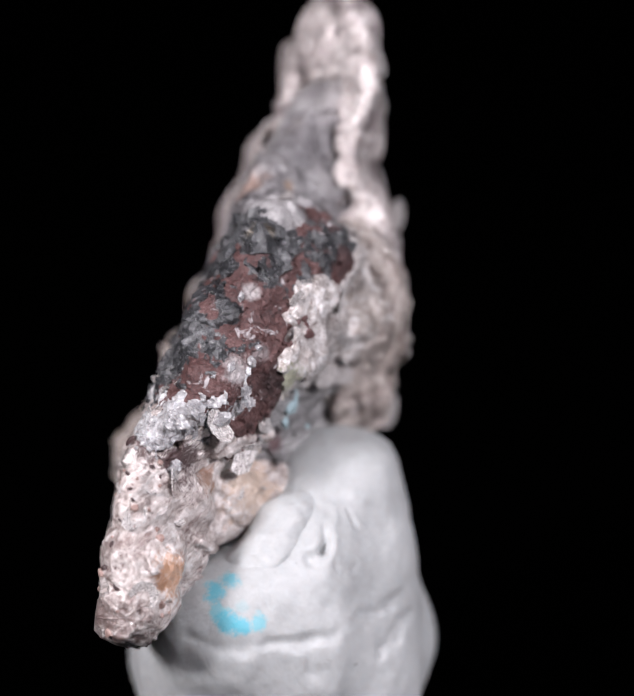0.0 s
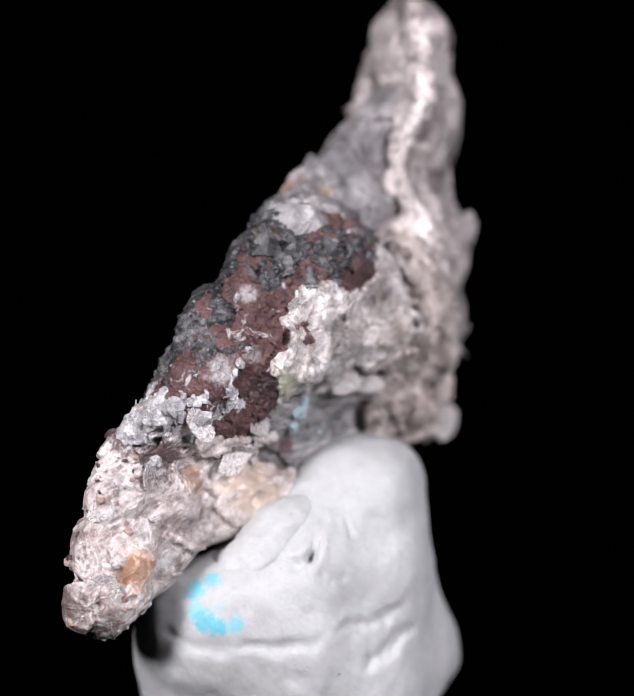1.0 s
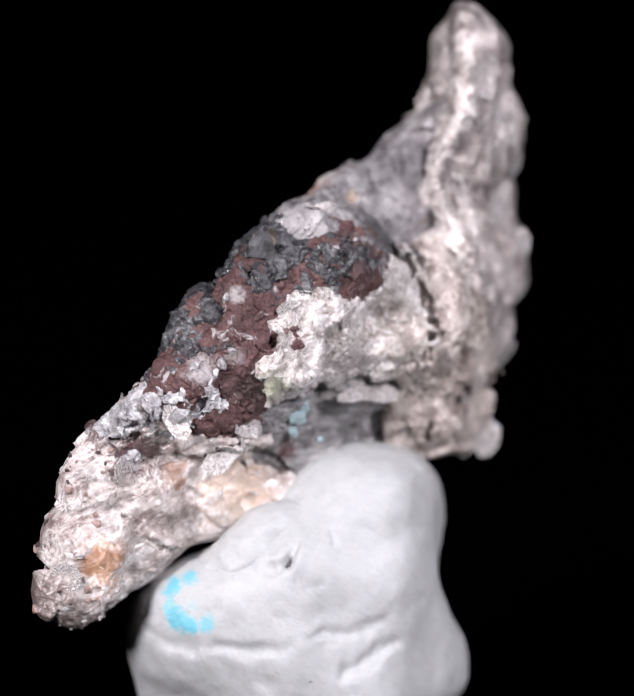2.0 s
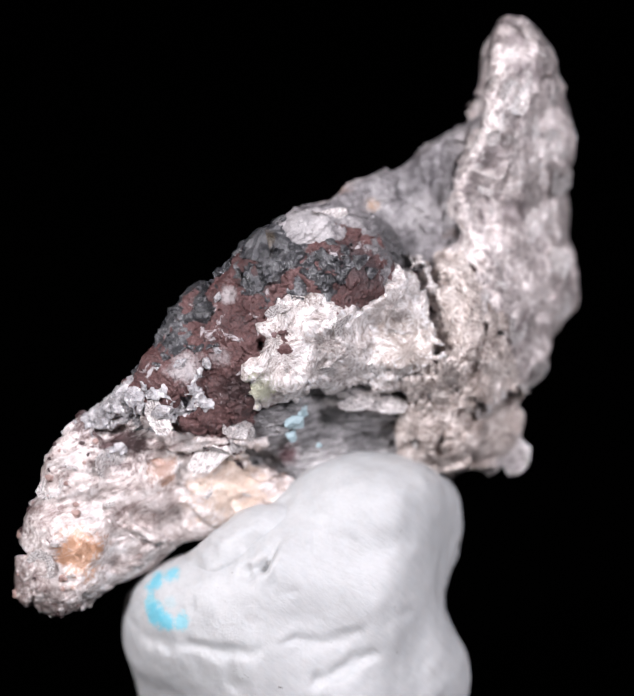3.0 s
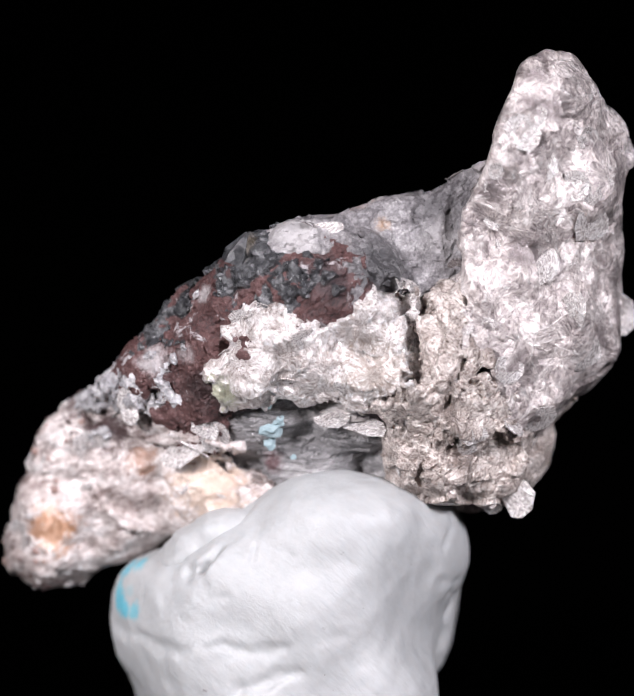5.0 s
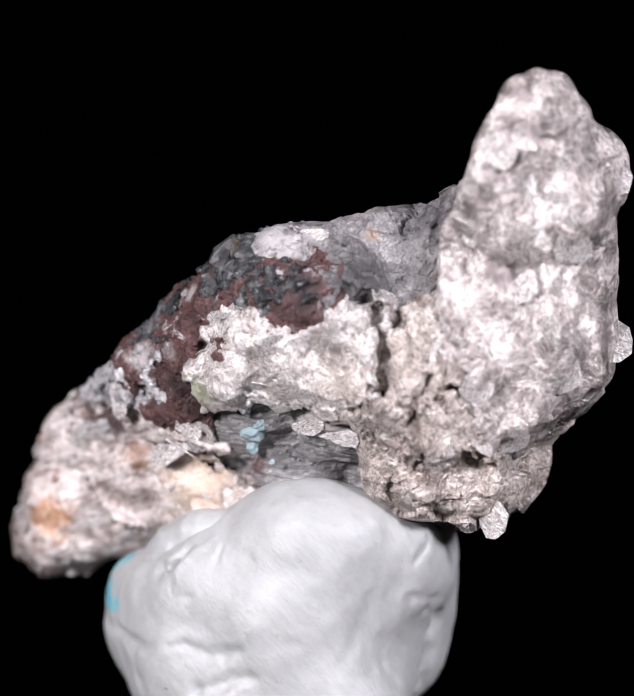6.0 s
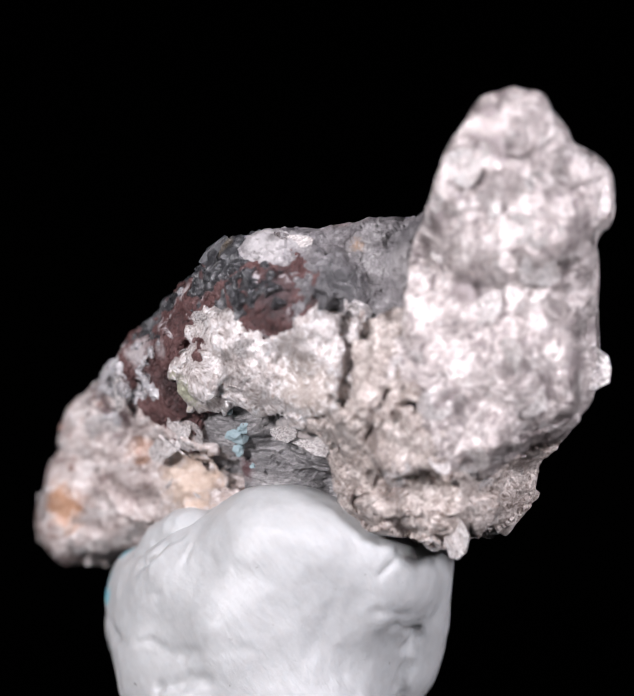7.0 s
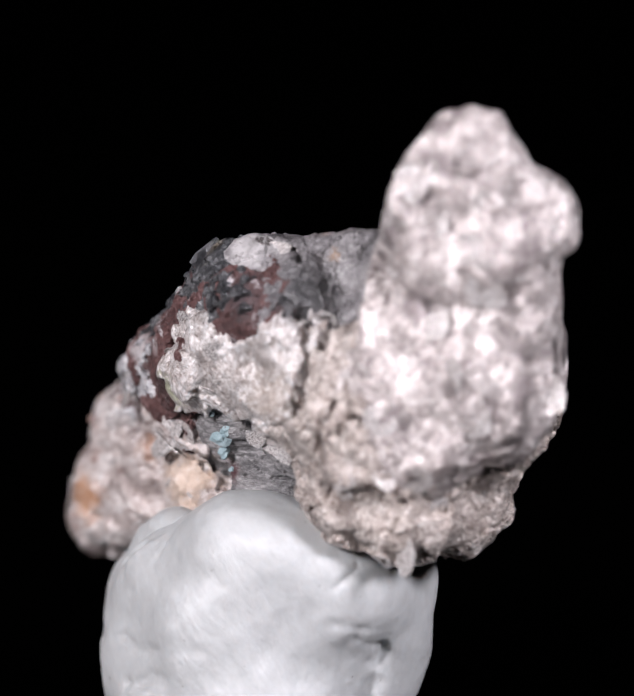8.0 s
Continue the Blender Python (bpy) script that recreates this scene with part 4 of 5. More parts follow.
def field(name, axes, blend):
    total = np.zeros([len(a) for a in axes])
    for centre, reach in BLOCKS[name]:
        far = max(reach) + 1.5
        span = [slice(*np.searchsorted(a, (c - far, c + far))) for a, c in zip(axes, centre)]
        x, y, z = np.meshgrid(*[a[s] - c for a, s, c in zip(axes, span, centre)], indexing="ij", sparse=True)
        d = np.full(np.broadcast_shapes(x.shape, y.shape, z.shape), -99.0)
        for n, h in zip(CUTS, reach):
            np.maximum(d, n.x * x + n.y * y + n.z * z - h, out=d)
        total[tuple(span)] += np.exp(-np.clip(d, -6, 6) / blend)
    return -blend * np.log(total + 1e-7)


def soften(f, times):
    for _ in range(times):
        for axis in range(3):
            f = 0.5 * f + 0.25 * (np.roll(f, 1, axis) + np.roll(f, -1, axis))
    return f


def groove(p, ends):
    """Distance to a chain of straight lines through ends."""
    best = np.full(p.shape[:-1], 99.0)
    for a, b in zip(ends, ends[1:]):
        a, b = np.array(a), np.array(b)
        t = np.clip(((p - a) @ (b - a)) / ((b - a) @ (b - a) + 1e-9), 0, 1)
        best = np.minimum(best, np.linalg.norm(p - a - t[..., None] * (b - a), axis=-1))
    return best


EDGES = [((0, 0, 0), d) for d in ((1, 0, 0), (0, 1, 0), (0, 0, 1))] + [((1, 0, 0), (1, 1, 0)), ((1, 0, 0), (1, 0, 1)), ((0, 1, 0), (1, 1, 0)),
         ((0, 1, 0), (0, 1, 1)), ((0, 0, 1), (1, 0, 1)), ((0, 0, 1), (0, 1, 1)), ((1, 1, 0), (1, 1, 1)), ((1, 0, 1), (1, 1, 1)), ((0, 1, 1), (1, 1, 1))]


def skin(f, low, step):
    """Surface nets: vertices and quads of the zero level of f."""
    n = np.array(f.shape) - 1
    s = f < 0
    count = sum(s[dx:n[0] + dx, dy:n[1] + dy, dz:n[2] + dz].astype(int) for dx in (0, 1) for dy in (0, 1) for dz in (0, 1))
    cells = np.argwhere((count > 0) & (count < 8))
    index = np.full(n, -1)
    index[tuple(cells.T)] = np.arange(len(cells))
    place, weight = np.zeros((len(cells), 3)), np.zeros(len(cells))
    for a, b in EDGES:
        a, b = np.array(a), np.array(b)
        fa, fb = f[tuple((cells + a).T)], f[tuple((cells + b).T)]
        cross = (fa < 0) != (fb < 0)
        t = np.where(cross, fa / np.where(cross, fa - fb, 1), 0)
        place += cross[:, None] * (a + t[:, None] * (b - a))
        weight += cross
    verts = low + (cells + place / weight[:, None]) * step
    quads = []
    for axis in range(3):
        u, v = (axis + 1) % 3, (axis + 2) % 3
        a = [slice(1, -1)] * 3
        a[axis] = slice(0, -1)
        b = list(a)
        b[axis] = slice(1, None)
        sa, sb = s[tuple(a)], s[tuple(b)]
        for out, pick in ((False, sa & ~sb), (True, ~sa & sb)):
            at = np.argwhere(pick)
            at[:, u] += 1
            at[:, v] += 1
            ring = []
            for du, dv in ((-1, -1), (0, -1), (0, 0), (-1, 0)):
                c = at.copy()
                c[:, u] += du
                c[:, v] += dv
                ring.append(index[tuple(c.T)])
            ring = np.stack(ring[::-1] if out else ring, 1)
            quads.append(ring[(ring >= 0).all(1)])
    return verts, np.concatenate(quads)


def normals(verts, quads):
    a, b = verts[quads[:, 2]] - verts[quads[:, 0]], verts[quads[:, 3]] - verts[quads[:, 1]]
    fn = np.cross(a, b)
    vn = np.zeros_like(verts)
    for k in range(4):
        np.add.at(vn, quads[:, k], fn)
    return vn / (np.linalg.norm(vn, axis=1)[:, None] + 1e-12)


def part(name, verts, quads, material, parent=None, label="", smooth=False):
    mesh = bpy.data.meshes.new(name)
    mesh.from_pydata((verts * MM).tolist(), [], quads.tolist())
    mesh.materials.append(material)
    mesh.polygons.foreach_set("use_smooth", [smooth] * len(mesh.polygons))
    ob = new(name, mesh)
    ob.parent = parent
    return tagged(ob, label)


def stone(name, material, parent, label, step=0.15, blend=0.2, swell=0.0, rough=(), axes=(1, 1, 1), turn=(0, 0, 0), wobble=0.25,
          smooth=False, melt=1, dents=(), lumps=(), dome=None):
    """One mineral mass: its blocks and added lumps (ends, radius) under a dome, a fractal swelling, broken plates (size, height) and dents (ends, width, depth)."""
    low = np.min([np.array(c) - max(h) for c, h in BLOCKS[name]], 0) - 0.8
    high = np.max([np.array(c) + max(h) for c, h in BLOCKS[name]], 0) + 0.8
    low[2] = max(low[2], -0.4)
    lines = [np.arange(a, b, step) for a, b in zip(low, high)]
    f = field(name, lines, blend) - swell
    grid = np.stack(np.meshgrid(*lines, indexing="ij"), -1)
    f = soften(f, melt)
    for ends, radius in lumps:
        ball = np.clip(groove(grid, ends) - radius, -6, 6)
        f = -0.3 * np.log(np.exp(-np.clip(f, -6, 6) / 0.3) + np.exp(-ball / 0.3))
    if dome:
        x, y, z = dome
        cap = 0.85 * (grid[..., 2] - z + 0.05 * (grid[..., 0] - x) ** 2 + 0.025 * (grid[..., 1] - y) ** 2)
        f = 0.4 * np.log(np.exp(np.clip(f, -6, 6) / 0.4) + np.exp(np.clip(cap, -6, 6) / 0.4))
    shell = np.abs(f) < 1.3
    p = grid[shell]
    inner = f[shell] + wobble * fractal(p * 0.6, 3)
    f[shell] = inner
    f = np.maximum(f, -0.02 - grid[..., 2])
    verts, quads = skin(f, low, step)
    vn = normals(verts, quads)
    m = np.array(Euler([radians(a) for a in turn]).to_matrix())
    p = (verts @ m) * axes
    height = np.zeros(len(verts))
    for k, (size, amount) in enumerate(rough):
        warp = np.stack([smooth_noise(p / size * 0.8 + 5 * j) for j in range(3)], 1) * 0.25
        height += amount * plates(p / size + warp, k + 1)
    verts = verts + vn * height[:, None]
    for ends, width, depth in dents:
        ends = [verts[np.argmin(((verts - e) ** 2).sum(1))] for e in np.array(ends)]
        stray = np.stack([smooth_noise(verts * 0.55 + 9 * k) for k in range(3)], 1) * 0.45
        d = groove(verts + stray, ends) + smooth_noise(verts * 1.3) * width
        depth = depth * np.clip(0.65 + 0.6 * smooth_noise(verts * 0.4 + 3), 0.15, 1.2)
        verts = verts + vn * (0.12 * depth * np.exp(-((np.abs(d) - 2.6 * width) / (1.4 * width)) ** 2) - depth * np.exp(-(d / width) ** 2))[:, None]
    SKINS[name] = (verts, normals(verts, quads))
    return part(name, verts, quads, material, parent, label, smooth)


STEP = 0.16
MASSES = [n for n in BLOCKS if n != "putty"]
LOW = np.min([np.array(c) - max(h) for n in MASSES for c, h in BLOCKS[n]], 0) - 0.6
HIGH = np.max([np.array(c) + max(h) for n in MASSES for c, h in BLOCKS[n]], 0) + 0.6
LINES = [np.arange(a, b, STEP) for a, b in zip(LOW, HIGH)]
OWN = {n: field(n, LINES, 0.25).astype(np.float32) for n in MASSES}
# the whole stone as one body; each mass is the part of it that lies nearest to its own blocks
BODY = soften((-0.4 * np.log(sum(np.exp(-np.clip(d, -6, 6) / 0.4) for d in OWN.values()))).astype(np.float32), 11)


def cleft(low, high, way):
    """A cleavage plane that holds the line from low to high and the direction way; the side of falling x is broken away."""
    n = (Vector(high) - Vector(low)).cross(Vector(way)).normalized()
    return np.array(low), np.array(n if n.x < 0 else -n)


def chain_field(ends):
    far, span = np.full(BODY.shape, 5.0, np.float32), []
    for axis, line in enumerate(LINES):
        at = [e[axis] for e in ends]
        span.append(slice(*np.searchsorted(line, (min(at) - 3, max(at) + 3))))
    far[tuple(span)] = groove(np.stack(np.meshgrid(*[l[c] for l, c in zip(LINES, span)], indexing="ij"), -1), ends)
    return far


# hollow between shelf and wing, and the thin sharp rim of the wing before it
BODY = np.maximum(BODY, 0.55 - chain_field([(6.2, 14.4, 40.6), (6.4, 13.8, 39.3), (6.6, 12.9, 37.8), (6.9, 12.3, 36.2), (7.6, 11.7, 34.8), (8.4, 11.6, 33.0), (8.8, 11.0, 32.2)]))
LEDGE = chain_field([(3.7, 2.7, 34.8), (3.5, 7.4, 35.5), (3.7, 10.6, 35.9)]) - 0.7
TIP = np.minimum(chain_field([(8.2, 16.6, 44.5), (7.6, 18.0, 45.0), (7.2, 19.4, 44.5)]) - 0.65, chain_field([(9.3, 20.6, 30.5), (9.5, 20.8, 27.5)]) - 1.0)
RIM = chain_field([(8.2, 16.4, 44.6), (9.3, 15.1, 42.8), (9.8, 14.2, 40.9), (9.0, 13.5, 38.4), (8.3, 12.7, 36.6), (8.6, 12.3, 35.0), (9.6, 12.2, 33.2), (10.7, 12.5, 31.6), (11.2, 12.6, 29.6)]) - 0.5
BODY = -0.12 * np.log(np.exp(-np.clip(BODY, -6, 6) / 0.12) + sum(np.exp(-np.clip(d, -6, 6) / 0.12) for d in (RIM, LEDGE, TIP)))
OWN["grey_shelf"] = np.minimum(OWN["grey_shelf"], LEDGE - 0.5)
OWN["mica_wing"] = np.minimum(OWN["mica_wing"], TIP)
OWN["mica_wing"] = np.minimum(OWN["mica_wing"], RIM - 0.6)
AXIS = (0.0, 0.96, -0.27)
BACK = [cleft((-5.4, 3.4, 20.0), (1.4, 7.5, 34.2), AXIS), cleft((-6.7, 1.0, 13.2), (-5.6, 3.4, 20.0), AXIS)]
SHELF_BACK = BACK + [cleft((1.1, 7.5, 34.2), (4.5, 8.7, 39.9), AXIS)]
SIDE_WAY = (-0.835, 0.49, -0.255)


def crown(low, high):
    n = (Vector(high) - Vector(low)).cross(Vector(SIDE_WAY)).normalized()
    return np.array(low), np.array(n if n.z > 0 else -n)


# the crown of the shelf rises in two slopes towards the wing
SHELF_TOP = [crown((3.2, 11.5, 36.6), (5.3, 15.7, 38.5)), crown((0.4, 5.3, 34.9), (3.2, 11.5, 36.8))]


def mass(name, material, label, proud=0.0, rough=(), axes=(1, 1, 1), turn=(0, 0, 0), wobble=0.12, smooth=False, cracks=(), ragged=0.5, grow=0.0, melt=0, planes=(), slopes=()):
    """One mineral of the stone: proud of the body by so much, with ragged borders, cracks (ends, width) and broken plates (size, height)."""
    near = np.argwhere(OWN[name] < 1.6)
    a, z = np.maximum(near.min(0) - 2, 0), near.max(0) + 3
    cut = tuple(slice(p, q) for p, q in zip(a, z))
    others = np.min([OWN[n][cut] for n in MASSES if n != name], 0)
    f = BODY[cut].astype(float) - proud + 0.08
    f = soften(f, melt)
    grid = np.stack(np.meshgrid(*[l[s] for l, s in zip(LINES, cut)], indexing="ij"), -1)
    for at, n in planes:
        f = np.maximum(f, (grid - at) @ n)
    if slopes:
        f = np.maximum(f, np.min([(grid - at) @ n for at, n in slopes], 0))
    border = 0.5 * (OWN[name][cut] - others) - grow
    shell = (np.abs(f) < 1.3) & (border < 1.5)
    p = grid[shell]
    inner = f[shell] + wobble * fractal(p * 0.6, 3)
    for ends, width in cracks:
        inner = np.maximum(inner, (width + 0.3 * width * smooth_noise(p * 2.5) - groove(p + 0.15 * smooth_noise(p * 1.7)[:, None], ends)))
    f[shell] = np.maximum(inner, border[shell] + ragged * (fractal(p * 0.9 + 31, 4)) - 0.08)
    f[~shell] = np.maximum(f[~shell], border[~shell] - 0.08)
    for axis in range(3):
        edge = [slice(None)] * 3
        for at in (0, -1):
            edge[axis] = at
            f[tuple(edge)] = 1.0
    verts, quads = skin(f, LOW + a * STEP, STEP)
    vn = normals(verts, quads)
    m = np.array(Euler([radians(v) for v in turn]).to_matrix())
    p = (verts @ m) * axes
    height = np.zeros(len(verts))
    for k, (size, amount) in enumerate(rough):
        warp = np.stack([smooth_noise(p / size * 0.8 + 5 * j) for j in range(3)], 1) * 0.3
        height += amount * plates(p / size + warp, k + 1)
    verts = verts + vn * height[:, None]
    SKINS[name] = (verts, normals(verts, quads))
    return part(name, verts, quads, material, specimen, label, smooth)


def flake_mesh(name, seed, bend, material):
    """A thin, slightly curled mica plate with a ragged outline, one millimetre in radius."""
    r = random.Random(seed)
    n = 9
    rim = [0.75 + 0.4 * r.random() for _ in range(n)]
    stretch = 0.6 + 0.4 * r.random()
    verts, faces = [], []
    for side in (1, -1):
        verts.append((0, 0, side * 0.035))
        for ring in (0.55, 1.0):
            for k in range(n):
                a = 2 * math.pi * k / n
                x, y = rim[k] * ring * math.cos(a), rim[k] * ring * math.sin(a) * stretch
                verts.append((x, y, side * 0.035 * (1.2 - ring * 0.5) + bend * x * x + 0.3 * bend * y))
    m = 1 + 2 * n
    for base, flip in ((0, False), (m, True)):
        for k in range(n):
            j = (k + 1) % n
            fs = [(base, base + 1 + k, base + 1 + j), (base + 1 + k, base + 1 + n + k, base + 1 + n + j, base + 1 + j)]
            faces += [f[::-1] for f in fs] if flip else fs
    for k in range(n):
        j = (k + 1) % n
        faces.append((1 + n + k, m + 1 + n + k, m + 1 + n + j, 1 + n + j))
    mesh = bpy.data.meshes.new(name)
    mesh.from_pydata([tuple(c * MM for c in v) for v in verts], [], faces)
    mesh.materials.append(material)
    return mesh


def place(name, mesh, parent, at, facing, size, spin=0.0, label=""):
    ob = new(name, mesh)
    ob.parent = parent
    up = Vector(facing).normalized()
    if isinstance(spin, tuple):
        side = Vector(spin) - up * up.dot(Vector(spin))
        side.normalize()
        turn = Matrix((side, up.cross(side), up)).transposed().to_4x4()
    else:
        turn = up.to_track_quat("Z", "Y").to_matrix().to_4x4() @ pose(0, 0, 0, 0, 0, spin)
    ob.matrix_basis = Matrix.Translation(Vector(at) * MM) @ turn @ Matrix.Diagonal((*size, 1))
    return tagged(ob, label)


def flakes(owner, name, meshes, count, low, high, seed, lean=0.45, sink=0.12, side=(0.75, -0.5, 0.35), least=0.05):
    """Plates grown on a mass, scattered over its outer side."""
    r = np.random.RandomState(seed)
    verts, vn = SKINS[owner.name]
    good = np.where(vn @ np.array(side) > least)[0]
    for k in r.choice(good, count, replace=False):
        size = low + (high - low) * r.rand() ** 2
        facing = vn[k] + lean * (r.rand(3) - 0.5) * 2
        place(name, meshes[r.randint(len(meshes))], owner, verts[k] - vn[k] * sink, facing, (size, size, size * 1.2), r.rand() * 360)


# ---- setting ----
def box(name, low, high, material, kind="structure"):
    bm = bmesh.new()
    bmesh.ops.create_cube(bm, size=1)
    for v in bm.verts:
        v.co = [a + (c + 0.5) * (b - a) for c, a, b in zip(v.co, low, high)]
    mesh = bpy.data.meshes.new(name)
    bm.to_mesh(mesh)
    bm.free()
    mesh.materials.append(material)
    return tagged(new(name, mesh), kind=kind)


tagged(box("floor", (-0.6, -0.6, -0.02), (0.6, 0.6, 0), BLACK), "matt black velvet floor under the putty", "floor")
tagged(box("wall_north", (-0.6, 0.6, 0), (0.6, 0.62, 0.8), BLACK), "plain black velvet backdrop behind the specimen", "backdrop")
tagged(box("wall_south", (-0.6, -0.62, 0), (0.6, -0.6, 0.8), BLACK), "plain black wall of the dark room", "wall")
tagged(box("wall_east", (0.6, -0.6, 0), (0.62, 0.6, 0.8), BLACK), "plain black wall of the dark room", "wall")
tagged(box("wall_west", (-0.62, -0.6, 0), (-0.6, 0.6, 0.8), BLACK), "plain black wall of the dark room", "wall")
tagged(box("ceiling", (-0.6, -0.6, 0.8), (0.6, 0.6, 0.82), BLACK), "plain black ceiling of the dark room", "ceiling")

# ---- things ----
specimen = tagged(new("mineral_specimen"), "rough mica and maroon ore mineral specimen stuck in white putty", "mineral")
CRACK = [((8.6, 8.2, 32.0), (8.9, 8.2, 31.2), (9.9, 8.3, 29.6), (10.4, 8.4, 27.4), (9.6, 8.2, 25.5)), 0.36]
DEEP = [tuple((x - 0.5, y + 0.3, z - 0.1) for x, y, z in CRACK[0]), 0.4]
SIDE = [((10.9, 11.4, 30.2), (11.4, 10.6, 27.6), (11.1, 9.8, 25.4), (9.8, 9.0, 22.6), (9.4, 9.0, 20.5)), 0.24]
core = mass("grey_core", CORE, "dark grey fibrous schist core", -0.3, ((1.8, 0.2), (0.5, 0.1)), axes=(0.6, 0.3, 2), planes=BACK)
shelf = mass("grey_shelf", SHELF, "grey schist shelf with a pale flake", -0.05, ((2.4, 0.25), (0.7, 0.12)),
             cracks=[(((3.4, 6.9, 36.4), (4.7, 6.9, 35.6), (5.6, 7.0, 34.4)), 0.32), (((5.0, 1.5, 34.2), (5.4, 3.5, 34.0), (5.6, 7.0, 33.9)), 0.16)], planes=SHELF_BACK, slopes=SHELF_TOP)
wing = mass("mica_wing", MICA, "pearly pinkish grey mica wing", 0.12, ((3.2, 0.2), (1.2, 0.05)), wobble=0.0, smooth=True, melt=8)
foot = mass("mica_foot", MICA_BEIGE, "crumbly beige mica mass", 0.05, ((2.2, 0.4), (0.8, 0.12)), cracks=[CRACK, DEEP, SIDE], wobble=0.06, melt=3)
wedge = mass("mica_wedge", MICA_BEIGE, "pale mica wedge beside a dark crack", 0.15, ((2.0, 0.25), (0.7, 0.08)), cracks=[CRACK, DEEP, SIDE], wobble=0.06, melt=3)
lobe = mass("mica_lobe", MICA_CLEAR, "clear white mica lobe with yellow nose", 0.2, ((1.8, 0.28), (0.7, 0.07)), cracks=[CRACK, DEEP], ragged=0.3, grow=-0.2, wobble=0.06, melt=4, smooth=True)
band = mass("red_band", RED, "matt maroon ore band with white flecks", 0.05, ((1.6, 0.2), (0.45, 0.12)), ragged=0.6, grow=0.45, planes=BACK)
cluster = mass("white_crystal", CRYSTAL, "glittering white crystal cluster", 0.1, ((0.9, 0.25), (0.45, 0.14)), ragged=0.8, planes=BACK)
crest = mass("dark_crest", CREST, "black metallic ore crest", 0.1, ((1.2, 0.35), (0.5, 0.16)), ragged=0.6, grow=0.3, planes=BACK)
limb = mass("mica_limb", LIMB, "fibrous peach stained mica limb", 0.05, ((3.0, 0.4), (1.1, 0.08)), axes=(0.6, 0.5, 1.5), turn=(0, 20, 30), wobble=0.08, melt=3, smooth=True, planes=BACK)

SHEETS = [flake_mesh("mica_flake", s, 0.12 * (s % 3 - 1), SHEET) for s in range(6)]
DARK_SHEETS = [flake_mesh("smoky_flake", s + 20, 0.1, SMOKY) for s in range(3)]
flakes(wing, "mica_flake", SHEETS, 30, 0.4, 1.2, 3, lean=0.12, sink=0.06, side=(0.98, -0.2, 0.0), least=0.9)
flakes(foot, "mica_flake", SHEETS, 60, 0.4, 1.3, 4, lean=0.35)
flakes(wedge, "mica_flake", SHEETS, 14, 0.4, 1.1, 5, lean=0.25)
flakes(lobe, "mica_flake", SHEETS, 34, 0.4, 1.2, 6, lean=0.28)
flakes(limb, "mica_flake", SHEETS, 30, 0.5, 1.4, 7, lean=0.15, sink=0.1)
flakes(shelf, "smoky_flake", DARK_SHEETS, 24, 0.4, 0.9, 9, lean=0.25)
flakes(cluster, "mica_flake", SHEETS, 14, 0.3, 0.6, 10, lean=0.9)
# larger plates that stand free of the mass
place("hanging_flake", SHEETS[1], foot, (10.5, 14.8, 19.5), (0.74, -0.67, 0.1), (1.5, 1.7, 1.8), 90, "clear hanging mica flake")
place("side_flake", SHEETS[2], wing, (8.0, 22.4, 29.0), (1, 0.1, 0.2), (1.2, 1.7, 1.5), 80, "loose mica tab at the edge")
place("back_flake", DARK_SHEETS[0], wing, (7.9, 22.3, 39.0), (0.9, 0.25, 0.4), (1.3, 1.9, 2.5), 70, "smoky mica plate that flashes white")
place("shelf_flake", SHEETS[4], shelf, (4.3, 4.7, 35.2), (0.8, -0.35, 0.5), (1.9, 0.75, 1.2), (0.2, 1.0, 0.25), "pale mica plate on grey schist")


place("pale_shard", SHEETS[1], core, (6.8, 4.6, 24.4), (0.72, -0.62, 0.05), (1.3, 0.8, 1.0), (0.6, 0.75, 0.1), "pale mica shard under the lobe")
place("pale_shard", SHEETS[5], core, (7.6, 6.3, 24.0), (0.8, -0.5, 0.1), (1.3, 0.7, 1.0), (0.5, 0.8, -0.1), "pale mica shard under the lobe")
place("clear_pane", SHEETS[0], limb, (1.9, -2.6, 22.3), (0.72, -0.62, 0.3), (2.2, 1.1, 1.2), (0.45, 0.7, 0.6), "clear mica pane on the limb")


for at, facing, size, along in (((10.35, 16.4, 39.2), (0.97, -0.2, 0.1), (1.9, 1.9, 0.9), (0.1, 0.6, 0.8)), ((9.2, 13.6, 36.4), (0.75, -0.62, 0.2), (1.3, 0.9, 1.0), (0.2, 0.4, -0.8)),
                                ((10.6, 16.6, 33.2), (0.96, -0.1, 0.24), (1.9, 1.5, 1.0), (0.1, 0.5, 0.8)), ((10.4, 19.6, 35.4), (0.95, 0.1, -0.15), (1.5, 1.9, 1.0), (0, 1, 0.3)),
                                ((11.2, 16.6, 30.2), (0.93, -0.2, 0.3), (1.9, 1.0, 1.0), (0.1, 0.8, 0.8)), ((10.8, 19.2, 27.6), (0.97, -0.1, -0.1), (1.8, 1.5, 1.0), (0, 0.6, 0.8))):
    place("mica_plate", SHEETS[int(at[2]) % 6], wing, (at[0] - 0.12, at[1], at[2]), facing, [0.75 * c for c in size], along, "large clear mica plate")
place("crystal_blade", SHEETS[2], cluster, (0.2, -5.7, 24.7), (0.6, -0.75, 0.25), (1.1, 0.9, 1.4), (0.3, 0.2, -0.9), "fluted white crystal blade")


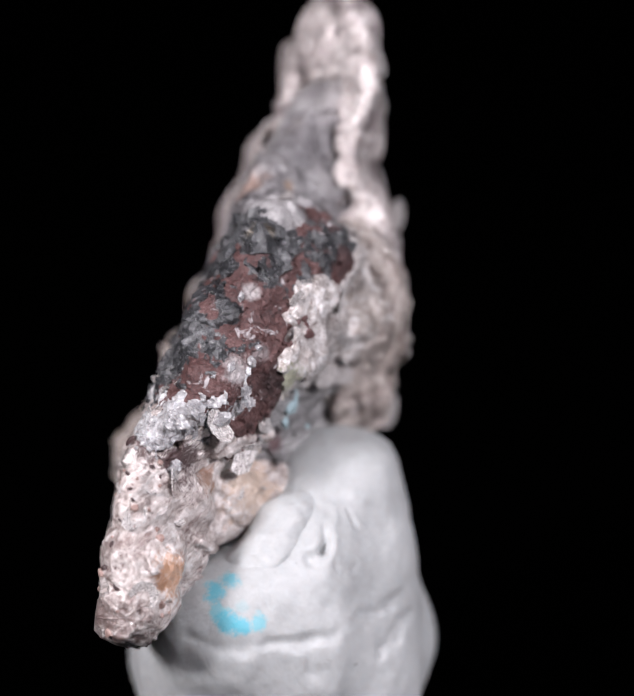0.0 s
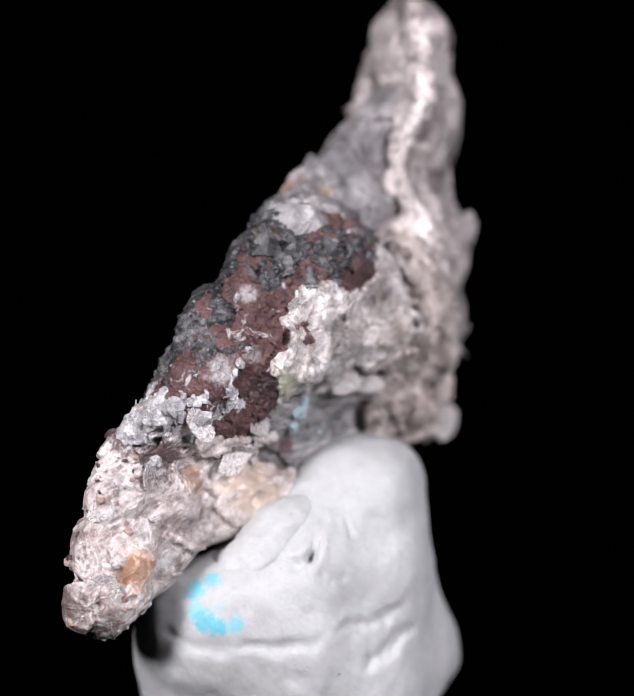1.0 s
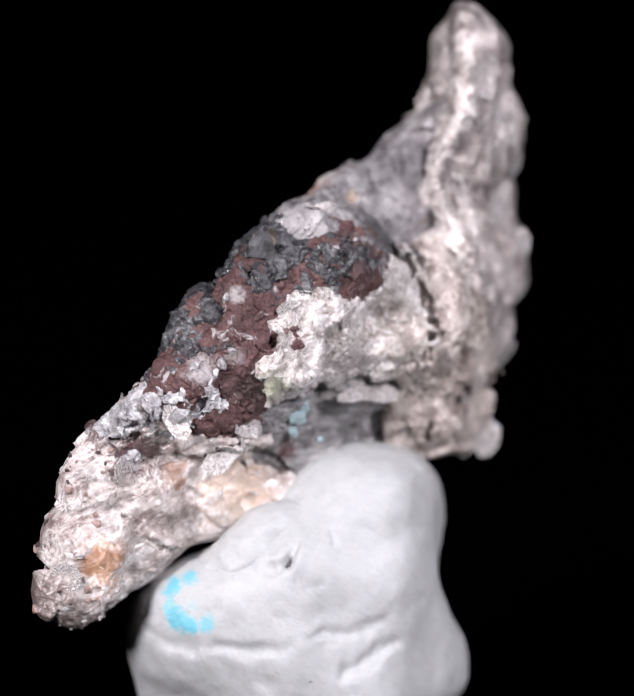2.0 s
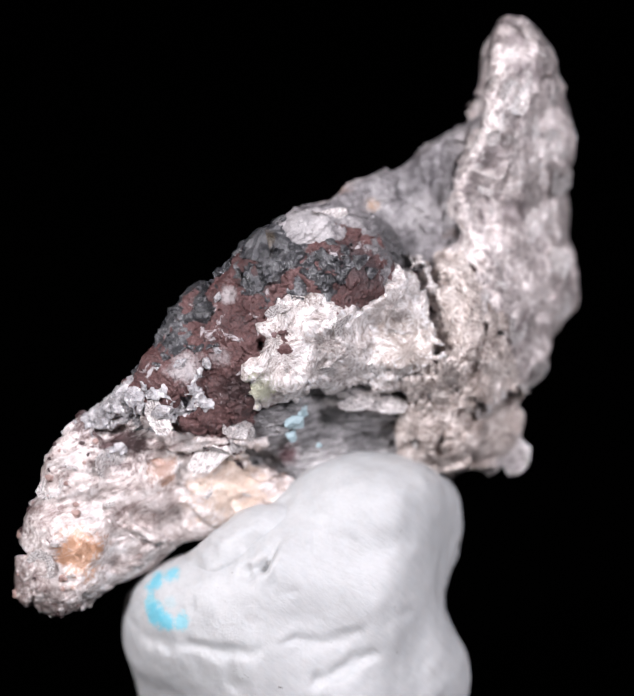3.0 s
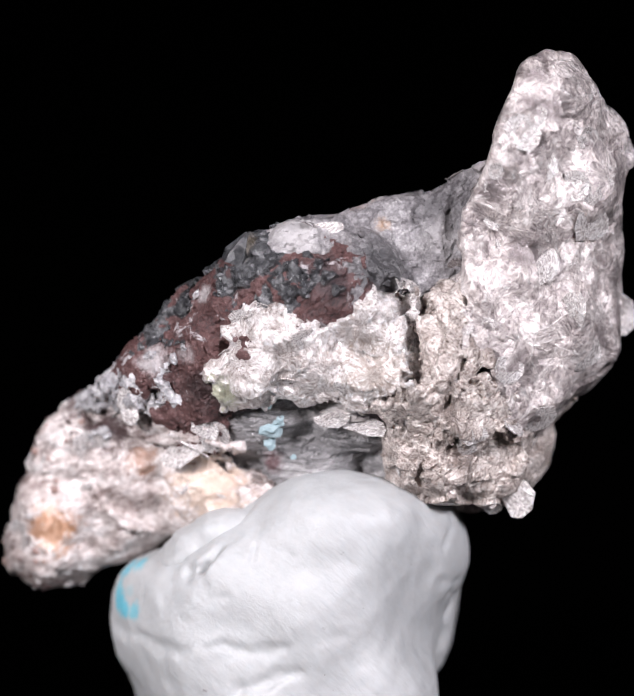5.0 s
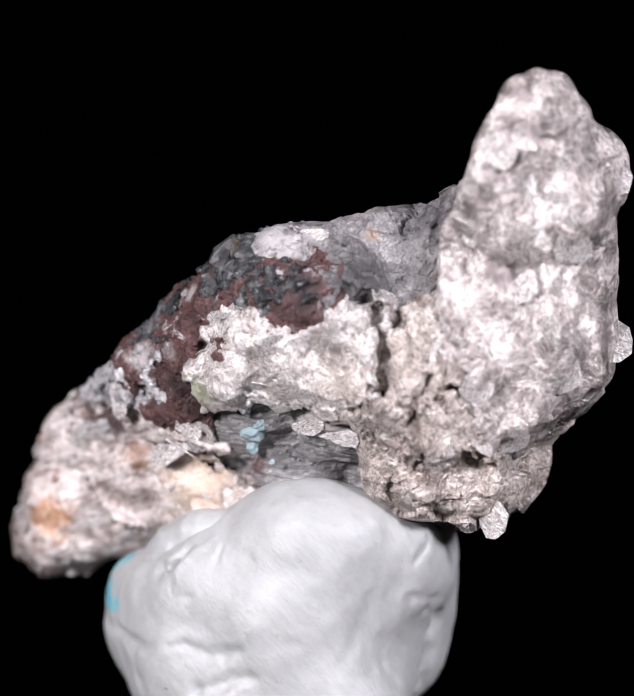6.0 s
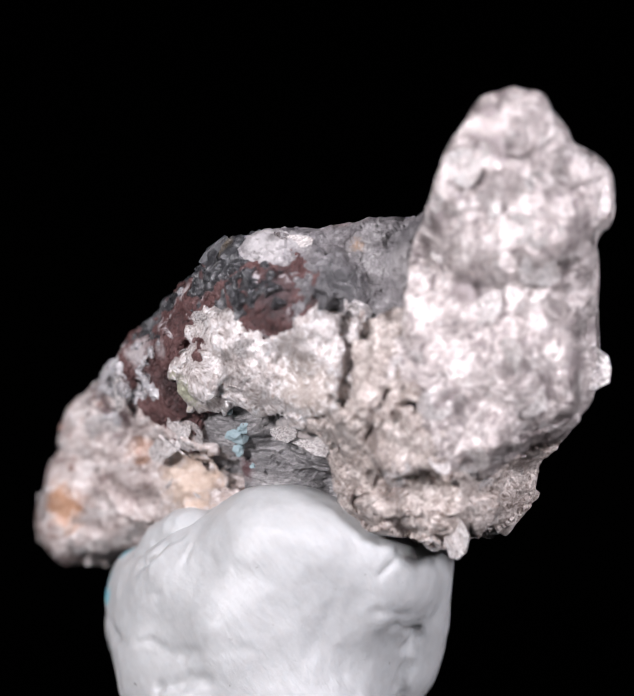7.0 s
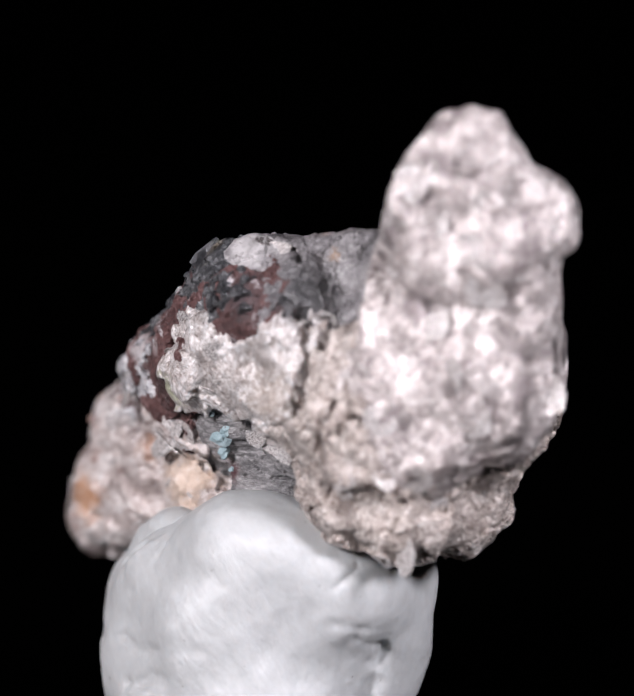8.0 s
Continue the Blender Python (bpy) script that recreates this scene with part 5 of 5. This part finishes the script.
def ore_crystal(seed, sides, length):
    """A ridged, tapering ore crystal with a chisel tip, one millimetre in radius."""
    r = random.Random(seed)
    verts, faces = [], []
    rings = ((0.0, 1.0), (0.35 * length, 0.95), (0.6 * length, 0.6), (length, 0.12))
    for z, w in rings:
        for k in range(sides * 2):
            a = math.pi * k / sides
            d = w * (1.0 if k % 2 else 0.8) * (0.9 + 0.2 * r.random())
            verts.append((d * math.cos(a), d * math.sin(a), z + 0.1 * r.random()))
    n = sides * 2
    for i in range(len(rings) - 1):
        for k in range(n):
            j = (k + 1) % n
            faces.append((i * n + k, i * n + j, i * n + n + j, i * n + n + k))
    faces += [tuple(range(n))[::-1], tuple(range(n * (len(rings) - 1), n * len(rings)))]
    mesh = bpy.data.meshes.new("ore_crystal")
    mesh.from_pydata([tuple(c * MM for c in v) for v in verts], [], faces)
    mesh.materials.append(CREST)
    return mesh


ORES = [ore_crystal(s, 4 + s % 3, 1.4 + 0.3 * s) for s in range(4)]
place("ore_crystal", ORES[2], crest, (2.8, 0.1, 33.3), (-0.03, 0.45, 1), (1.0, 0.9, 1.0), 20)
for k, (x, y, z, s) in enumerate(((-0.3, -2.2, 31.0, 0.7), (-0.7, -2.5, 30.3, 0.75), (-0.9, -3.0, 29.5, 0.7), (-1.2, -3.9, 28.2, 0.65), (0.4, -1.5, 31.9, 0.5),
                                  (-1.9, -5.0, 26.6, 0.55), (6.9, 3.9, 33.4, 0.6), (7.5, 4.2, 32.8, 0.45))):
    place("ore_crystal", ORES[k % 4], crest, (x + 0.8, y + 0.3, z - 0.3), (-0.7, -0.4, 0.7), (s, s, s * 0.7), 40 * k)


def crumb(name, material, seed):
    bm = bmesh.new()
    bmesh.ops.create_icosphere(bm, subdivisions=2, radius=MM)
    for v in bm.verts:
        v.co *= 0.75 + 0.4 * noise.noise(v.co * 1400 + Vector((seed, 0, 0)))
    mesh = bpy.data.meshes.new(name)
    bm.to_mesh(mesh)
    bm.free()
    mesh.materials.append(material)
    return mesh


SPECK = [crumb("blue_speck", PALE_BLUE, s) for s in range(3)]
for k, (x, y, z, s) in enumerate(((4.4, 1.7, 23.6, 1.0), (4.7, 2.0, 24.1, 0.6), (4.1, 1.7, 22.6, 0.6), (4.9, 1.2, 25.2, 0.4), (5.5, 2.6, 22.0, 0.25))):
    place("blue_speck", SPECK[k % 3], core, (x, y, z), (0.8, -0.5, 0.4), (s, s * 0.8, s * 0.6), 50 * k, "pale blue mineral speck")
WHITE = [crumb("crystal_crumb", CRYSTAL, s + 5) for s in range(3)]
for k, (x, y, z, s) in enumerate(((0.3, -5.5, 25.0, 0.95), (-0.9, -6.0, 25.2, 0.7), (-1.8, -6.5, 25.4, 0.7), (0.9, -4.6, 27.8, 0.6), (2.2, -3.6, 27.9, 0.5),
                                  (2.6, -3.0, 28.6, 0.45), (1.6, -1.9, 31.4, 0.4), (-2.6, -7.0, 25.0, 0.5))):
    place("crystal_crumb", WHITE[k % 3], cluster, (x, y, z), (0.5, -0.8, 0.3), (s, s * 0.7, s * 0.6), 70 * k)

GRAIN_STONES = [mineral("pink_grain", [(0.25, 0.15, 0.13), (0.5, 0.36, 0.32)], rough=0.4, glitter=0.5), mineral("dark_grain", [(0.03, 0.016, 0.016), (0.1, 0.06, 0.06)], rough=0.4, glitter=0.5),
                mineral("pale_grain", [(0.4, 0.36, 0.35), (0.7, 0.66, 0.65)], rough=0.3, glitter=0.7)]
GRAINS = [crumb("grain", m, 9 + k) for k, m in enumerate(GRAIN_STONES)]
tip_rng = np.random.RandomState(12)
tip_verts, tip_normals = SKINS["mica_limb"]
tip_spots = np.where((tip_verts @ np.array((0.55, 0.83, 0.35)) < -4.6 + 0.35 * 16) & (tip_normals[:, 1] < 0.5) & (tip_verts[:, 0] < -3.2))[0]
for k in tip_rng.choice(tip_spots, 110, replace=False):
    s = 0.16 + 0.3 * tip_rng.rand() ** 2
    place("grain", GRAINS[tip_rng.randint(3)], limb, tip_verts[k], tip_normals[k], (s, s * 0.8, s * 0.7), 360 * tip_rng.rand())

putty_mount = tagged(new("putty_mount"), "white kneaded putty mount with turquoise paint traces", "putty")
stone("putty", PUTTY, putty_mount, "white putty lump pressed round the stone", step=0.2, blend=0.6, wobble=0.08, smooth=True, melt=60, swell=0.56,
      lumps=[(((2.6, 10.9, 15.2), (3.4, 10.0, 9.5)), 3.3), (((0.6, -3.9, 13.0), (3.0, -3.6, 13.2)), 2.3)], dome=(6.5, 4.5, 21.2),
      dents=[(((5.2, 0.2, 19.1), (6.0, -0.9, 18.0), (6.2, -1.9, 16.8), (6.2, -3.0, 15.8)), 0.22, 0.6), (((6.2, -3.1, 15.9), (7.2, -3.6, 15.0), (8.1, -2.7, 14.8)), 0.18, 0.22),
             (((6.1, -3.2, 15.9), (5.6, -3.8, 15.6)), 0.35, 0.4), (((5.4, -3.6, 16.0), (4.2, -3.9, 16.1), (3.0, -4.1, 16.0), (1.6, -4.6, 15.3)), 0.16, 0.18),
             (((2.2, -5.2, 14.8), (2.9, -5.7, 13.9), (2.9, -6.0, 13.0)), 0.15, 0.12), (((7.4, -0.4, 17.8), (8.0, -1.0, 17.0)), 0.12, 0.1),
             (((-1.5, -6.0, 11.6), (0.3, -6.8, 11.4), (2.6, -6.5, 11.2), (5.1, -5.7, 11.4), (8.2, -3.6, 11.9), (10.9, -0.3, 12.1), (12.1, 2.8, 12.7)), 0.32, 0.28),
             (((9.4, -2.4, 9.6), (10.4, -1.6, 10.2), (11.6, 0.4, 10.9)), 0.4, 0.25), (((5.0, -5.6, 10.8), (6.5, -4.8, 9.0), (7.0, -4.3, 7.0)), 0.35, 0.15),
             (((7.4, 12.4, 12.6), (6.8, 12.3, 12.0), (7.0, 11.6, 10.0), (6.8, 11.2, 6.5)), 0.5, 0.8), (((4.6, 11.6, 12.4), (6.5, 12.0, 12.6), (8.9, 10.9, 13.2)), 0.3, 0.2),
             (((9.6, 9.8, 14.6), (8.9, 11.3, 14.2), (7.6, 12.5, 14.0)), 0.25, 0.12), (((9.7, 10.2, 16.4), (9.0, 11.3, 18.0)), 0.25, 0.18)])
# the pad that is squeezed up between stone and lump
for x, y, z, r in ((1.2, -3.5, 14.4, 1.5), (3.1, -2.9, 15.6, 1.7), (3.9, -1.5, 16.8, 1.8), (4.9, -0.2, 17.5, 1.5)):
    block("putty_pad", x, y, z, (r,) * 26)
stone("putty_pad", PUTTY, putty_mount, "white putty pad squeezed up under the stone", step=0.14, blend=0.5, wobble=0.16, smooth=True, melt=20)


def motions():
    for thing in (specimen, putty_mount):
        walk(thing, TURN)


motions()
